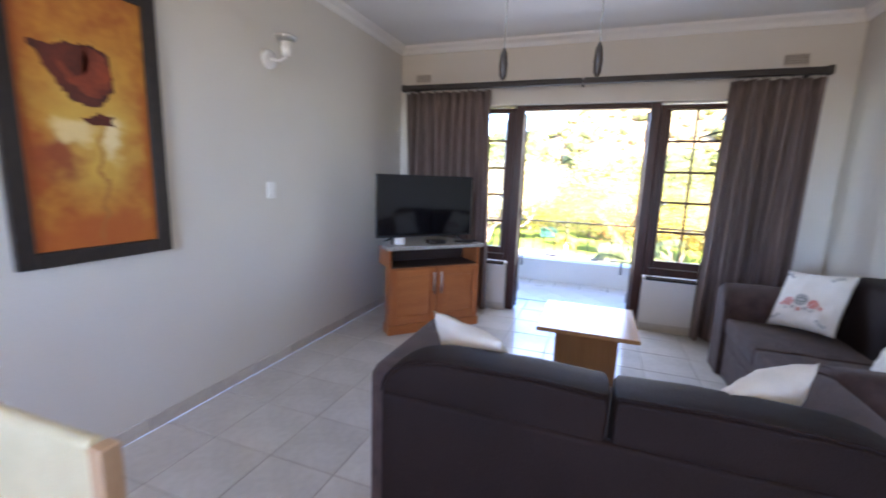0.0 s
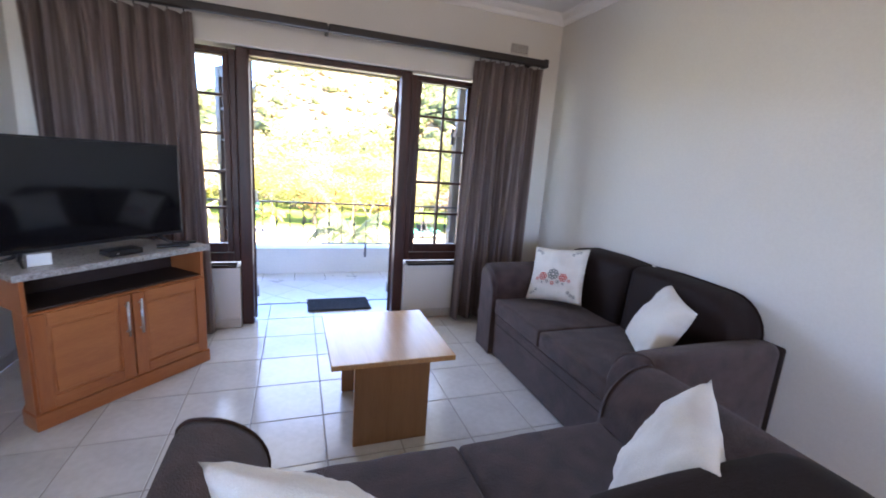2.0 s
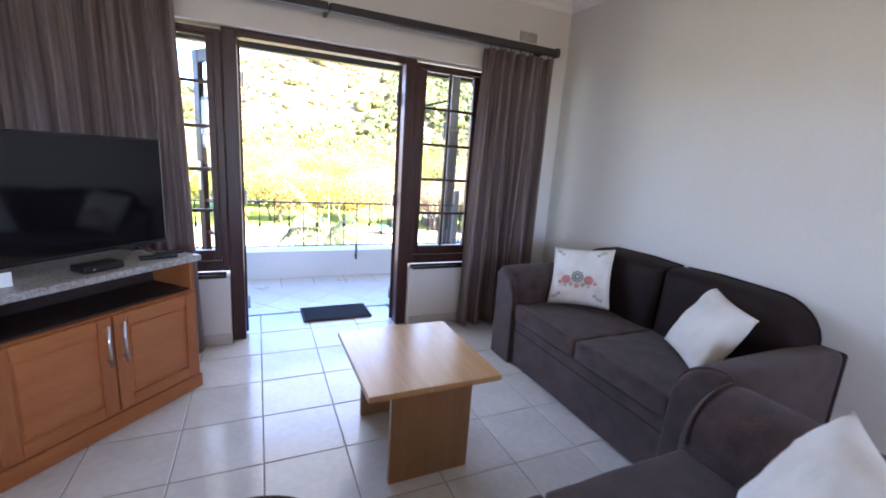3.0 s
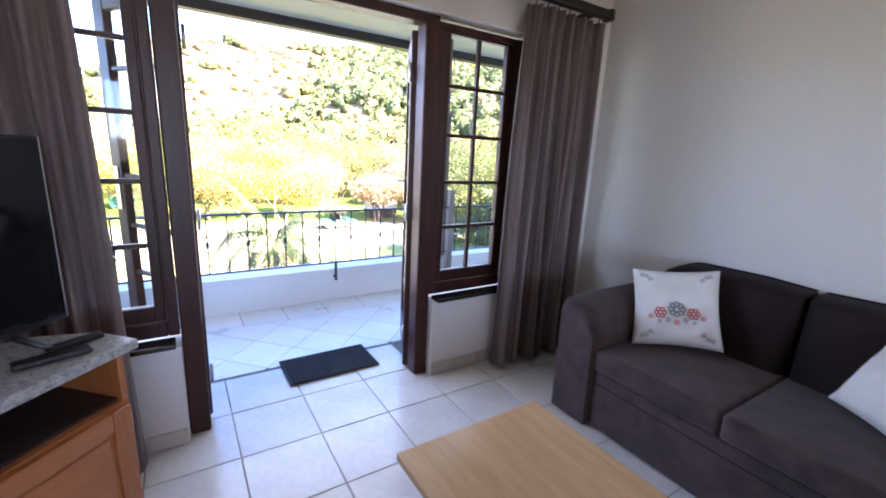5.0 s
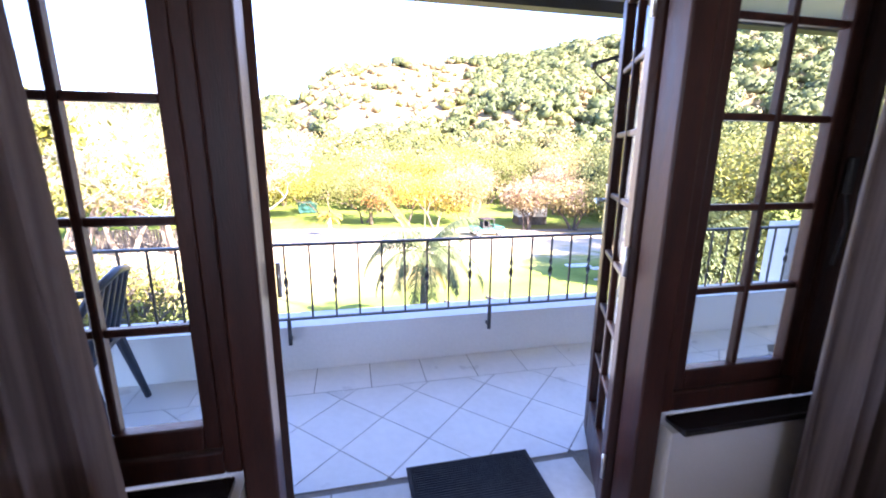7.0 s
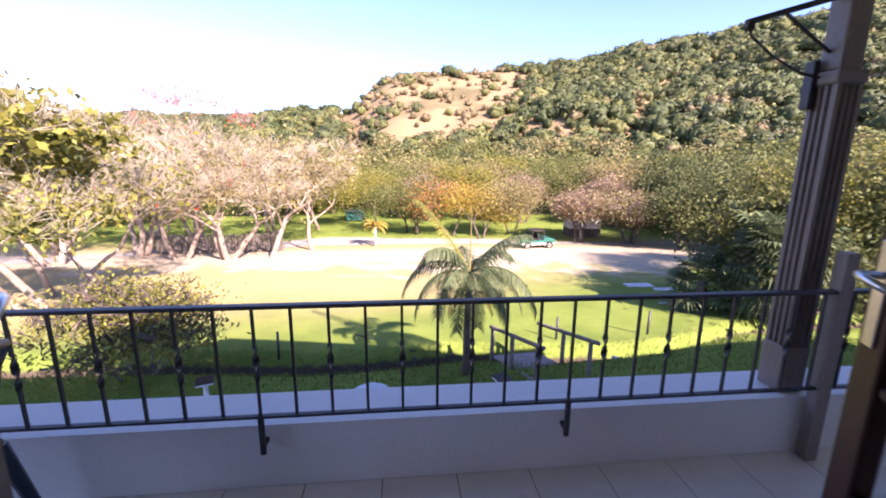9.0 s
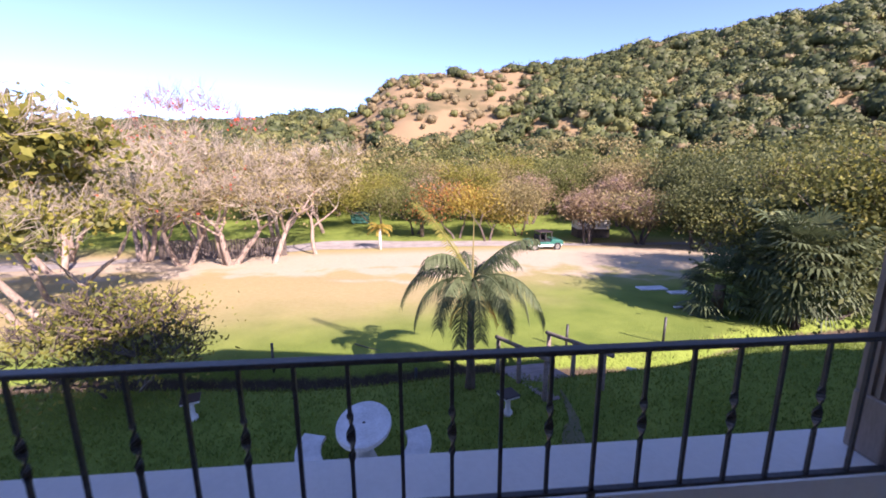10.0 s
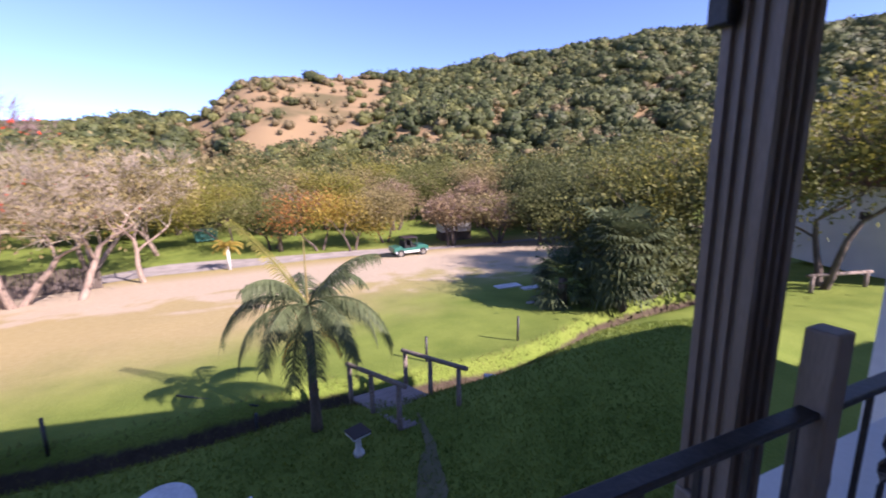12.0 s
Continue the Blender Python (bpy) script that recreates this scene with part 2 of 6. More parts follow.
def box(bm, x0, x1, y0, y1, z0, z1, bev=0.0, seg=2):
    r = bmesh.ops.create_cube(bm, size=1)["verts"]
    for v in r:
        v.co = Vector(((x0 + x1) / 2 + v.co.x * (x1 - x0), (y0 + y1) / 2 + v.co.y * (y1 - y0), (z0 + z1) / 2 + v.co.z * (z1 - z0)))
    if bev:
        bmesh.ops.bevel(bm, geom=list({e for v in r for e in v.link_edges}), offset=bev, segments=seg, affect="EDGES", profile=0.5)
    return bm


def boxm(x0, x1, y0, y1, z0, z1, bev=0.0, seg=2):
    return box(bmesh.new(), x0, x1, y0, y1, z0, z1, bev, seg)


def tube(bm, pts, radii, n=8, cap=True):
    """A round tube through pts."""
    rings = []
    pts = [Vector(p) for p in pts]
    for i, p in enumerate(pts):
        d = (pts[min(i + 1, len(pts) - 1)] - pts[max(i - 1, 0)]).normalized()
        a = d.orthogonal().normalized() if i == 0 else (a - d * a.dot(d)).normalized()
        b = d.cross(a)
        r = radii[i] if isinstance(radii, (list, tuple)) else radii
        rings.append([bm.verts.new(p + (a * math.cos(k * math.tau / n) + b * math.sin(k * math.tau / n)) * r) for k in range(n)])
    for q, s in zip(rings, rings[1:]):
        for k in range(n):
            bm.faces.new((q[k], q[(k + 1) % n], s[(k + 1) % n], s[k]))
    if cap:
        bm.faces.new(rings[0][::-1])
        bm.faces.new(rings[-1])
    return bm


def prism(bm, outline, axis, lo, hi, bev=0.0, seg=3):
    """An outline in the two other axes, drawn along axis (0, 1 or 2)."""
    def at(u, v, w):
        c = [u, v]
        c.insert(axis, w)
        return Vector(c)
    a = [bm.verts.new(at(u, v, lo)) for u, v in outline]
    b = [bm.verts.new(at(u, v, hi)) for u, v in outline]
    fs = [bm.faces.new(a), bm.faces.new(b)]
    for i in range(len(a)):
        fs.append(bm.faces.new((a[i], a[(i + 1) % len(a)], b[(i + 1) % len(a)], b[i])))
    bmesh.ops.recalc_face_normals(bm, faces=fs)
    if bev:
        bmesh.ops.bevel(bm, geom=[e for f in fs[:2] for e in f.edges], offset=bev, segments=seg, affect="EDGES", profile=0.5)
    return bm


def pydata(name, verts, faces, material, parent=None, label="", smooth=False):
    me = bpy.data.meshes.new(name)
    me.from_pydata(verts, [], faces)
    me.materials.append(material)
    if smooth:
        me.polygons.foreach_set("use_smooth", [True] * len(me.polygons))
    ob = new(name, me)
    if parent is not None:
        ob.parent = parent
    if label:
        ob["label"] = label
    return ob


def quads(name, verts, material, parent=None, label=""):
    """Loose quads from an array of n x 4 x 3."""
    v = np.asarray(verts, np.float32).reshape(-1, 3)
    n = len(v) // 4
    me = bpy.data.meshes.new(name)
    me.vertices.add(len(v))
    me.vertices.foreach_set("co", v.ravel())
    me.loops.add(len(v))
    me.loops.foreach_set("vertex_index", np.arange(len(v), dtype=np.int32))
    me.polygons.add(n)
    me.polygons.foreach_set("loop_start", np.arange(0, len(v), 4, dtype=np.int32))
    me.polygons.foreach_set("loop_total", np.full(n, 4, np.int32))
    me.update(calc_edges=True)
    me.materials.append(material)
    ob = new(name, me)
    if parent is not None:
        ob.parent = parent
    if label:
        ob["label"] = label
    return ob


def leaf_quads(centres, size, rng, flat=0.0, long=1.8):
    """Randomly turned leaf-shaped quads at the centres; flat leans them to the level."""
    c = np.asarray(centres, float)
    n = len(c)
    a = rng.normal(size=(n, 3))
    b = rng.normal(size=(n, 3))
    a[:, 2] *= 1 - flat
    b[:, 2] *= 1 - flat
    a /= np.linalg.norm(a, axis=1)[:, None] + 1e-9
    b -= a * (a * b).sum(1)[:, None]
    b /= np.linalg.norm(b, axis=1)[:, None] + 1e-9
    s = (np.asarray(size) * rng.uniform(0.6, 1.35, n))[:, None]
    return np.stack([c - a * s * long / 2, c + b * s / 2 + a * s * 0.1, c + a * s * long / 2, c - b * s / 2 + a * s * 0.1], 1)


def ss(x):
    x = min(1.0, max(0.0, x))
    return x * x * (3 - 2 * x)


# ---- ground and hill ----


def stream_y(x):
    """The line of the ditch across the lawn."""
    return 9.0 + 0.25 * math.sin(x * 0.6) - 0.6 * ss((x - 0.5) / 2) + 1.8 * ss((x - 4.5) / 5)


def ground_z(x, y):
    z = -2.9 - 0.087 * (min(max(y, 7.0), 32.0) - 7.0)
    r = math.hypot(x, y)
    # the near bank and the ditch
    d = y - stream_y(x)
    if -14 < x < 16:
        edge = ss((x + 14) / 4) * ss((16 - x) / 4)
        z += edge * (0.10 * math.exp(-((d + 1.2) / 0.9) ** 2) - 0.85 * math.exp(-((d / 0.52) ** 4)))
    z += 0.62 * math.exp(-((x - 7.2) / 3.2) ** 2 - ((y - 7.0) / 1.9) ** 2)
    z += 0.05 * noise.noise((x * 0.35, y * 0.35, 0)) + 0.012 * noise.noise((x * 1.7, y * 1.7, 3))
    # the hill
    if y > 30:
        az = math.degrees(math.atan2(x, y))
        el = 3.1 + 7.1 / (1 + math.exp(-(az + 4.2) / 2.2)) + 0.5 * math.exp(-((az + 1) / 7) ** 2) + 1.0 * ss((az - 14) / 20) + 1.5 * math.exp(-((az - 46) / 11) ** 2) + 1.0 * ss((az + 40) / 22) * (az < -8)
        el += 0.35 * noise.noise((az * 0.16, 1.7, 0)) + 0.2 * noise.noise((az * 0.5, 9.0, 0))
        el *= ss((az + 75) / 50) * 0.75 + 0.25
        ridge = 260 * math.tan(radians(el)) + 1.4
        t = ss((r - 62) / 198)
        up = (ridge + 5) * (t ** 1.15)
        up += 6.0 * ss((r - 80) / 60) * (noise.noise((x * 0.018, y * 0.018, 2)) + 0.5 * noise.noise((x * 0.05, y * 0.05, 5))) * ss((300 - r) / 90)
        if r > 260:
            up *= 1 - 0.25 * ss((r - 260) / 300)
        z += up
    return z

# ---- the room: shell ----
XL, XR, YB, ZC = -2.60, 1.34, -6.9, 2.76
DL, DR = -1.335, 0.0      # plaster edges of the doorway
WLX, WRX = -2.44, 1.11    # outer edges of the glazing
HEAD = 2.14


def shell(name, pieces, material, label, category="wall"):
    bm = bmesh.new()
    for p in pieces:
        box(bm, *p)
    return tagged(part(name, bm, material), label, category, kind="structure")


shell("wall_north", [(XL, WLX, 0, 0.22, 0, 3.0), (WRX, XR, 0, 0.22, 0, 3.0), (WLX, WRX, 0, 0.22, HEAD, 3.0),
                     (WLX, DL, 0, 0.22, 0, 0.5), (DR, WRX, 0, 0.22, 0, 0.5)], M_WALL, "cream plastered wall round the balcony door and windows")
shell("wall_west", [(XL - 0.22, XL, YB - 0.22, 0.22, 0, 3.0)], M_WALL, "cream plastered side wall with picture and wall lamp")
shell("wall_east", [(XR, XR + 0.22, YB - 0.22, 0.22, 0, 3.0)], M_WALL, "cream plastered side wall behind the long sofa")
# back wall is out of view; its opening is assumed, for the fill lamp
shell("wall_south", [(XL, -2.2, YB - 0.22, YB, 0, 3.0), (0.2, XR, YB - 0.22, YB, 0, 3.0), (-2.2, 0.2, YB - 0.22, YB, 0, 1.0), (-2.2, 0.2, YB - 0.22, YB, 2.3, 3.0)],
      M_WALL, "unseen cream plastered back wall with an assumed window opening")
shell("ceiling", [(XL - 0.2, XR + 0.2, YB - 0.2, 0.2, ZC, ZC + 0.1)], M_CEIL, "plain white painted ceiling", "ceiling")
shell("building_below", [(XL - 0.22, 14.0, -6.9, 1.80, -3.4, -0.12)], M_WHITEW, "white plastered lower storey under the balcony", "wall")
# out of view; its length follows the shadow wanted on the lawn
shell("neighbour_wall", [(XR + 0.23, 12.9, -6.9, 0.22, -0.12, 2.5)], M_WHITEW, "unseen white wall of the next apartment, length set for the lawn shadow", "wall")

# cornice and skirting
cor = [(0, 0), (0.075, 0), (0.065, -0.02), (0.03, -0.045), (0.012, -0.075), (0, -0.08)]
bm = bmesh.new()
prism(bm, [(XL + u, ZC + w) for u, w in cor], 1, YB, 0)
prism(bm, [(XR - u, ZC + w) for u, w in cor], 1, YB, 0)
prism(bm, [(-u, ZC + w) for u, w in cor], 0, XL, XR)
tagged(part("trim", bm, M_TRIM), "white moulded plaster cornice under the ceiling", "cornice", kind="structure")
base_tiles = new("baseboard")
tagged(base_tiles, "beige tile skirting along the walls", "skirting", kind="structure")
sk = boxm(0, 0.008, 0.002, 0.368, 0.004, 0.082, 0.002, 1)
sk_ob = part("skirting_tile", sk, M_SKIRT, base_tiles)
sk_me = sk_ob.data
sk_ob.matrix_local = pose(XL, -0.37, 0)
for k in range(1, 18):
    o = new("skirting_tile", sk_me)
    o.parent = base_tiles
    o.matrix_local = pose(XL, -0.37 * (k + 1), 0)
    o = new("skirting_tile", sk_me)
    o.parent = base_tiles
    o.matrix_local = pose(XR, -0.37 * k, 0, 0, 0, 180)
for x0 in (DL - 0.372, DL - 0.743, DR + 0.002, DR + 0.373, DR + 0.744):
    o = new("skirting_tile", sk_me)
    o.parent = base_tiles
    o.matrix_local = pose(x0, 0, 0, 0, 0, -90)

# ---- glazed front: windows and doors ----
ZS, ZH = 0.53, 2.12       # window sill and head
ROWS_Z = [0.68 + 0.279 * k for k in range(6)]


def glazing(owner, x0, x1, cols, y, z0, z1, rows, bar=0.022, depth=0.03):
    """Panes and glazing bars that fill a field."""
    w, h = (x1 - x0) / cols, (z1 - z0) / rows
    for i in range(1, cols):
        part("glazing_bar", boxm(x0 + w * i - bar / 2, x0 + w * i + bar / 2, y - depth / 2, y + depth / 2, z0, z1, 0.004, 1), M_FRAME, owner)
    for j in range(1, rows):
        for i in range(cols):
            part("glazing_bar", boxm(x0 + w * i + (bar / 2 if i else 0), x0 + w * (i + 1) - (bar / 2 if i < cols - 1 else 0), y - depth / 2 + 0.002, y + depth / 2 - 0.002, z0 + h * j - bar / 2, z0 + h * j + bar / 2, 0.004, 1), M_FRAME, owner)
    for i in range(cols):
        for j in range(rows):
            o = part("pane", boxm(x0 + w * i + 0.004, x0 + w * (i + 1) - 0.004, y - 0.002, y + 0.002, z0 + h * j + 0.004, z0 + h * (j + 1) - 0.004), M_GLASS, owner)
            o.visible_shadow = False


def window(name, flip, label):
    """A fixed pair of small-paned casements beside the door; flip mirrors it about the doorway's middle."""
    w = thing(name, pose(0, 0, 0), label, "window", kind="structure")

    def X(a, b):
        p, q = (a, b) if not flip else (-1.335 - b, -1.335 - a)
        return p, q
    y0, y1 = 0.065, 0.145
    part("window_frame", boxm(*X(0.0, 0.045), y0, y1, ZS + 0.002, ZH, 0.006, 2), M_FRAME, w)
    part("window_frame", boxm(*X(0.565, 0.65), y0 - 0.004, y1, ZS + 0.002, ZH, 0.006, 2), M_FRAME, w)
    part("window_frame", boxm(*X(1.05, 1.11), y0, y1, ZS + 0.002, ZH, 0.006, 2), M_FRAME, w)
    for a, b in ((0.0455, 0.5645), (0.6505, 1.0495)):
        part("window_frame", boxm(*X(a, b), y0, y1, ZH - 0.035, ZH - 0.001, 0.004, 1), M_FRAME, w)
        part("window_frame", boxm(*X(a, b), y0, y1, ZS + 0.002, ZS + 0.075, 0.006, 2), M_FRAME, w)
        # the sash within
        sash0, sash1 = a + 0.002, b - 0.002
        part("sash", boxm(*X(sash0, sash0 + 0.042), 0.075, 0.118, ZS + 0.078, ZH - 0.038, 0.006, 2), M_FRAME, w)
        part("sash", boxm(*X(sash1 - 0.058, sash1), 0.075, 0.118, ZS + 0.078, ZH - 0.038, 0.006, 2), M_FRAME, w)
        part("sash", boxm(*X(sash0 + 0.0425, sash1 - 0.0585), 0.075, 0.118, ZS + 0.078, 0.68, 0.006, 2), M_FRAME, w)
        part("sash", boxm(*X(sash0 + 0.0425, sash1 - 0.0585), 0.075, 0.118, 2.07, ZH - 0.038, 0.005, 2), M_FRAME, w)
        glazing(w, *X(sash0 + 0.042, sash1 - 0.058), 2, 0.097, 0.68, 2.075, 5)
    # casement stay and latch
    sx = X(0.575, 0.60)[0]
    part("casement_latch", boxm(sx, sx + 0.02, 0.035, 0.06, 1.28, 1.40, 0.004, 1), M_IRON, w, "dark iron latch")
    part("casement_stay", tube(bmesh.new(), [(sx + 0.01, 0.05, 1.30), (sx + 0.014, 0.03, 1.18), (sx + 0.012, 0.045, 1.04)], 0.007, 6), M_IRON, w, "dark iron stay")
    sill = X(0.02, 1.13)
    part("window_sill", boxm(sill[0], sill[1], -0.03, 0.064, 0.502, 0.528, 0.006, 2), M_SILL, w, "black glossy window sill")
    return w


window("window_1", False, "dark hardwood small-paned window beside the open door")
window("window_2", True, "dark hardwood small-paned window behind the curtain")

dframe = thing("door_frame", pose(0, 0, 0), "dark stained hardwood frame of the double door", "door frame", kind="structure")
part("jamb", boxm(-0.092, -0.003, 0.05, 0.15, 0.002, 2.138, 0.008, 2), M_FRAME, dframe)
part("jamb", boxm(-1.332, -1.243, 0.05, 0.15, 0.002, 2.138, 0.008, 2), M_FRAME, dframe)
part("head", boxm(-1.242, -0.093, 0.05, 0.15, 2.09, 2.138, 0.008, 2), M_FRAME, dframe)


def leaf(name, hinge, toward, mirror, label):
    """A glazed leaf, 0.58 wide, from its hinge along a direction."""
    a = math.degrees(math.atan2(toward[1], toward[0]))
    d = thing(name, pose(hinge[0], hinge[1], 0, 0, 0, a), label, "door", "leaves of the balcony door", "structure")
    W, H0, H1, T = 0.585, 0.012, 2.075, 0.021
    part("stile", boxm(0.004, 0.085, -T, T, H0, H1, 0.006, 2), M_FRAME, d)
    part("stile", boxm(W - 0.085, W, -T, T, H0, H1, 0.006, 2), M_FRAME, d)
    part("top_rail", boxm(0.0855, W - 0.0855, -T + 0.001, T - 0.001, H1 - 0.09, H1, 0.006, 2), M_FRAME, d)
    part("bottom_rail", boxm(0.0855, W - 0.0855, -T + 0.001, T - 0.001, H0, H0 + 0.2, 0.006, 2), M_FRAME, d)
    glazing(d, 0.0855, W - 0.0855, 2, 0, H0 + 0.2, H1 - 0.09, 7, 0.022, 0.032)
    for z in (0.25, 1.05, 1.85):
        h = bmesh.new()
        tube(h, [(-0.002, mirror * 0.026, z - 0.05), (-0.002, mirror * 0.026, z + 0.05)], 0.008, 8)
        part("hinge", h, M_STEEL, d, "steel butt hinge", True)
    hb = boxm(W - 0.06, W - 0.022, T, T + 0.006, 1.05, 1.27, 0.002, 1)
    box(hb, W - 0.06, W - 0.022, -T - 0.006, -T, 1.05, 1.27, 0.002, 1)
    plate = part("lock_plate", hb, M_STEEL, d, "steel lock plate")
    lv = bmesh.new()
    for s in (1, -1):
        tube(lv, [(W - 0.041, s * T, 1.20), (W - 0.041, s * (T + 0.045), 1.20), (W - 0.06, s * (T + 0.05), 1.20), (W - 0.15, s * (T + 0.05), 1.195)], 0.008, 8)
    part("lever", lv, M_STEEL, plate, "steel lever handle", True)
    return d


leaf("door_1", (-0.094, 0.165), (0.42, 0.905), 1, "dark hardwood glazed door leaf standing open outwards")
leaf("door_2", (-1.241, 0.165), (-0.53, 0.85), -1, "dark hardwood glazed door leaf standing open outwards")

# ---- curtains and rod ----
rod = thing("curtain_rod", pose(0, 0, 0), "long black wooden curtain rail above the glazed front", "curtain rail")
part("pole", boxm(-2.50, -0.70, -0.20, -0.145, 2.275, 2.33, 0.012, 2), M_ROD, rod)
part("pole", boxm(-0.695, 1.11, -0.20, -0.145, 2.275, 2.33, 0.012, 2), M_ROD, rod)
for x in (-2.50, 1.075):
    part("end_cap", boxm(x - 0.004, x + 0.04, -0.207, -0.138, 2.268, 2.337, 0.01, 2), M_ROD, rod)
for x in (-2.38, -0.70, 1.0):
    part("bracket", boxm(x - 0.012, x + 0.012, -0.146, -0.001, 2.285, 2.32, 0.003, 1), M_ROD, rod)


def curtain(x0t, x1t, x0b, x1b, folds, seed, label, lean=0.0):
    rng = random.Random(seed)
    bm = bmesh.new()
    nu, nv = folds * 14, 26
    ph = [rng.uniform(0.75, 1.3) for _ in range(folds + 2)]
    grid = []
    for j in range(nv + 1):
        v = j / nv
        z = 2.262 - v * 2.235
        row = []
        for i in range(nu + 1):
            u = i / nu
            f = u * folds
            k = int(f)
            warp = u + 0.35 / folds * math.sin(f * 1.7 + seed) * v
            s = v ** 0.7
            x = (x0t + (x1t - x0t) * warp) * (1 - s) + (x0b + (x1b - x0b) * warp) * s
            amp = (0.034 + 0.026 * v) * (ph[k] * (1 - (f - k)) + ph[k + 1] * (f - k))
            y = -0.125 + amp * math.sin(f * math.tau + 0.5 * math.sin(v * 3 + k)) + 0.012 * math.sin(f * 2.3 + v * 4) + lean * v
            y += (0.012 * math.sin(f * math.tau * 2.1) if v < 0.04 else 0)
            row.append(bm.verts.new((x, y, z)))
        grid.append(row)
    for j in range(nv):
        for i in range(nu):
            bm.faces.new((grid[j][i], grid[j][i + 1], grid[j + 1][i + 1], grid[j + 1][i]))
    c = thing("curtain", pose(0, 0, 0), label, "curtain", "pair of curtains")
    cl = part("cloth", bm, M_CURTAIN, c, smooth=True)
    md = cl.modifiers.new("thick", "SOLIDIFY")
    md.thickness = 0.003
    for k in range(folds):
        x = x0t + (x1t - x0t) * (k + 0.5) / folds
        r = bmesh.new()
        tube(r, [(x, -0.125, 2.262), (x, -0.14, 2.285), (x, -0.150, 2.29)], 0.004, 6)
        part("hook", r, M_ROD, c)
    return c


curtain(0.47, 1.10, 0.42, 1.06, 7, 3, "brown-grey pleated curtain hanging to the floor beside the sofa")
curtain(-2.48, -1.56, -2.46, -1.50, 10, 8, "brown-grey pleated curtain hanging behind the television")

# ---- sofas ----


def arc(cx, cy, r, a0, a1, n=8):
    return [(cx + r * math.cos(radians(a0 + (a1 - a0) * i / n)), cy + r * math.sin(radians(a0 + (a1 - a0) * i / n))) for i in range(n + 1)]


def sofa(name, m, label, top=0.0, square=True):
    """A two-seater facing +y: 1.71 wide, 0.83 deep, arms high on the outside and rolled inwards; top: how far the back stands up or sags; square: whether the arms reach the rear panel or stop short of it."""
    s = thing(name, m, label, "sofa", "pair of sofas")
    W, D, IN = 0.855, 0.415, 0.615
    rear = W - 0.004 if square else 0.735
    back_y = -D + 0.047 if square else -D + 0.132
    part("base", boxm(-IN - 0.05, IN + 0.05, -D + 0.05, D - 0.008, 0.015, 0.333, 0.010, 2), M_SOFA, s)
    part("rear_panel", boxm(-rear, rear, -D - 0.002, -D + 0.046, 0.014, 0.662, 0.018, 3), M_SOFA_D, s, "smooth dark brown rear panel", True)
    for sx in (-1, 1):
        a, b = sorted((sx * 0.002, sx * IN))
        bm = boxm(a, b, -D + 0.16, D + 0.004, 0.336, 0.452, 0.020, 3)
        bmesh.ops.subdivide_edges(bm, edges=[e for e in bm.edges if e.calc_length() > 0.3], cuts=9, use_grid_fill=True)
        for v in bm.verts:
            if v.co.z > 0.42:
                v.co.z += 0.010 * math.cos((v.co.x - (a + b) / 2) / 0.31 * 1.5) * math.cos(v.co.y / D * 1.3) + 0.006 * noise.noise((v.co.x * 8, v.co.y * 8, 1 + sx)) + 0.003 * noise.noise((v.co.x * 22, v.co.y * 22, 4))
        part("seat_cushion", bm, M_SOFA, s, smooth=True)
        # back half: level top, one large round corner that comes down to the arm
        o = [(0.004, 0.30), (0.004, 0.815 + top), (0.012, 0.832 + top), (0.22, 0.842 + top), (0.42, 0.838 + top)] + [(0.53 + 0.222 * math.cos(radians(g)), 0.65 + (0.184 + top) * math.sin(radians(g))) for g in range(84, -1, -12)] + [(0.752, 0.30)]
        bm = bmesh.new()
        rings = []
        cx, cz = 0.40, 0.58
        for y, k in ((-0.013, 0.93), (0.0, 0.965), (0.03, 0.99), (0.07, 1.0), (0.13, 1.0), (0.185, 0.985), (0.225, 0.94), (0.245, 0.86), (0.255, 0.70), (0.262, 0.45)):
            ring = []
            for u, w in o:
                uu = cx + (u - cx) * (k if u > 0.02 else 0.5 + 0.5 * k if k > 0.9 else k + 0.02)
                ww = cz + (w - cz) * k
                lean = max(0.0, ww - 0.40) * 0.16
                ring.append(bm.verts.new((sx * uu, -D + 0.045 + y * 0.86 - lean * 0.55, ww)))
            rings.append(ring)
        for q, r in zip(rings, rings[1:]):
            for k in range(len(o)):
                bm.faces.new((q[k], q[(k + 1) % len(o)], r[(k + 1) % len(o)], r[k]))
        bm.faces.new(rings[0])
        bm.faces.new(rings[-1][::-1])
        bmesh.ops.recalc_face_normals(bm, faces=bm.faces[:])
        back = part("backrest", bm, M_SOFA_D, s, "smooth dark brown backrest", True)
        edge = [(sx * (cx + (u - cx) * 0.985), -D + 0.052 - max(0.0, cz + (w - cz) * 0.985 - 0.40) * 0.088, cz + (w - cz) * 0.985 + 0.001) for u, w in o[2:-1]]
        part("piping", tube(bmesh.new(), edge, 0.006, 6), M_SOFA_D, back, smooth=True)
        # arm: upright outside, rolled over towards the seat
        prof = [(IN - 0.01, 0.014), (W, 0.014), (W, 0.640)] + arc(W - 0.045, 0.640, 0.045, 20, 90, 5) + [(W - 0.045 - 0.195 * math.sin(radians(g)), 0.50 + 0.185 * math.cos(radians(g))) for g in range(8, 97, 11)]
        bm = bmesh.new()
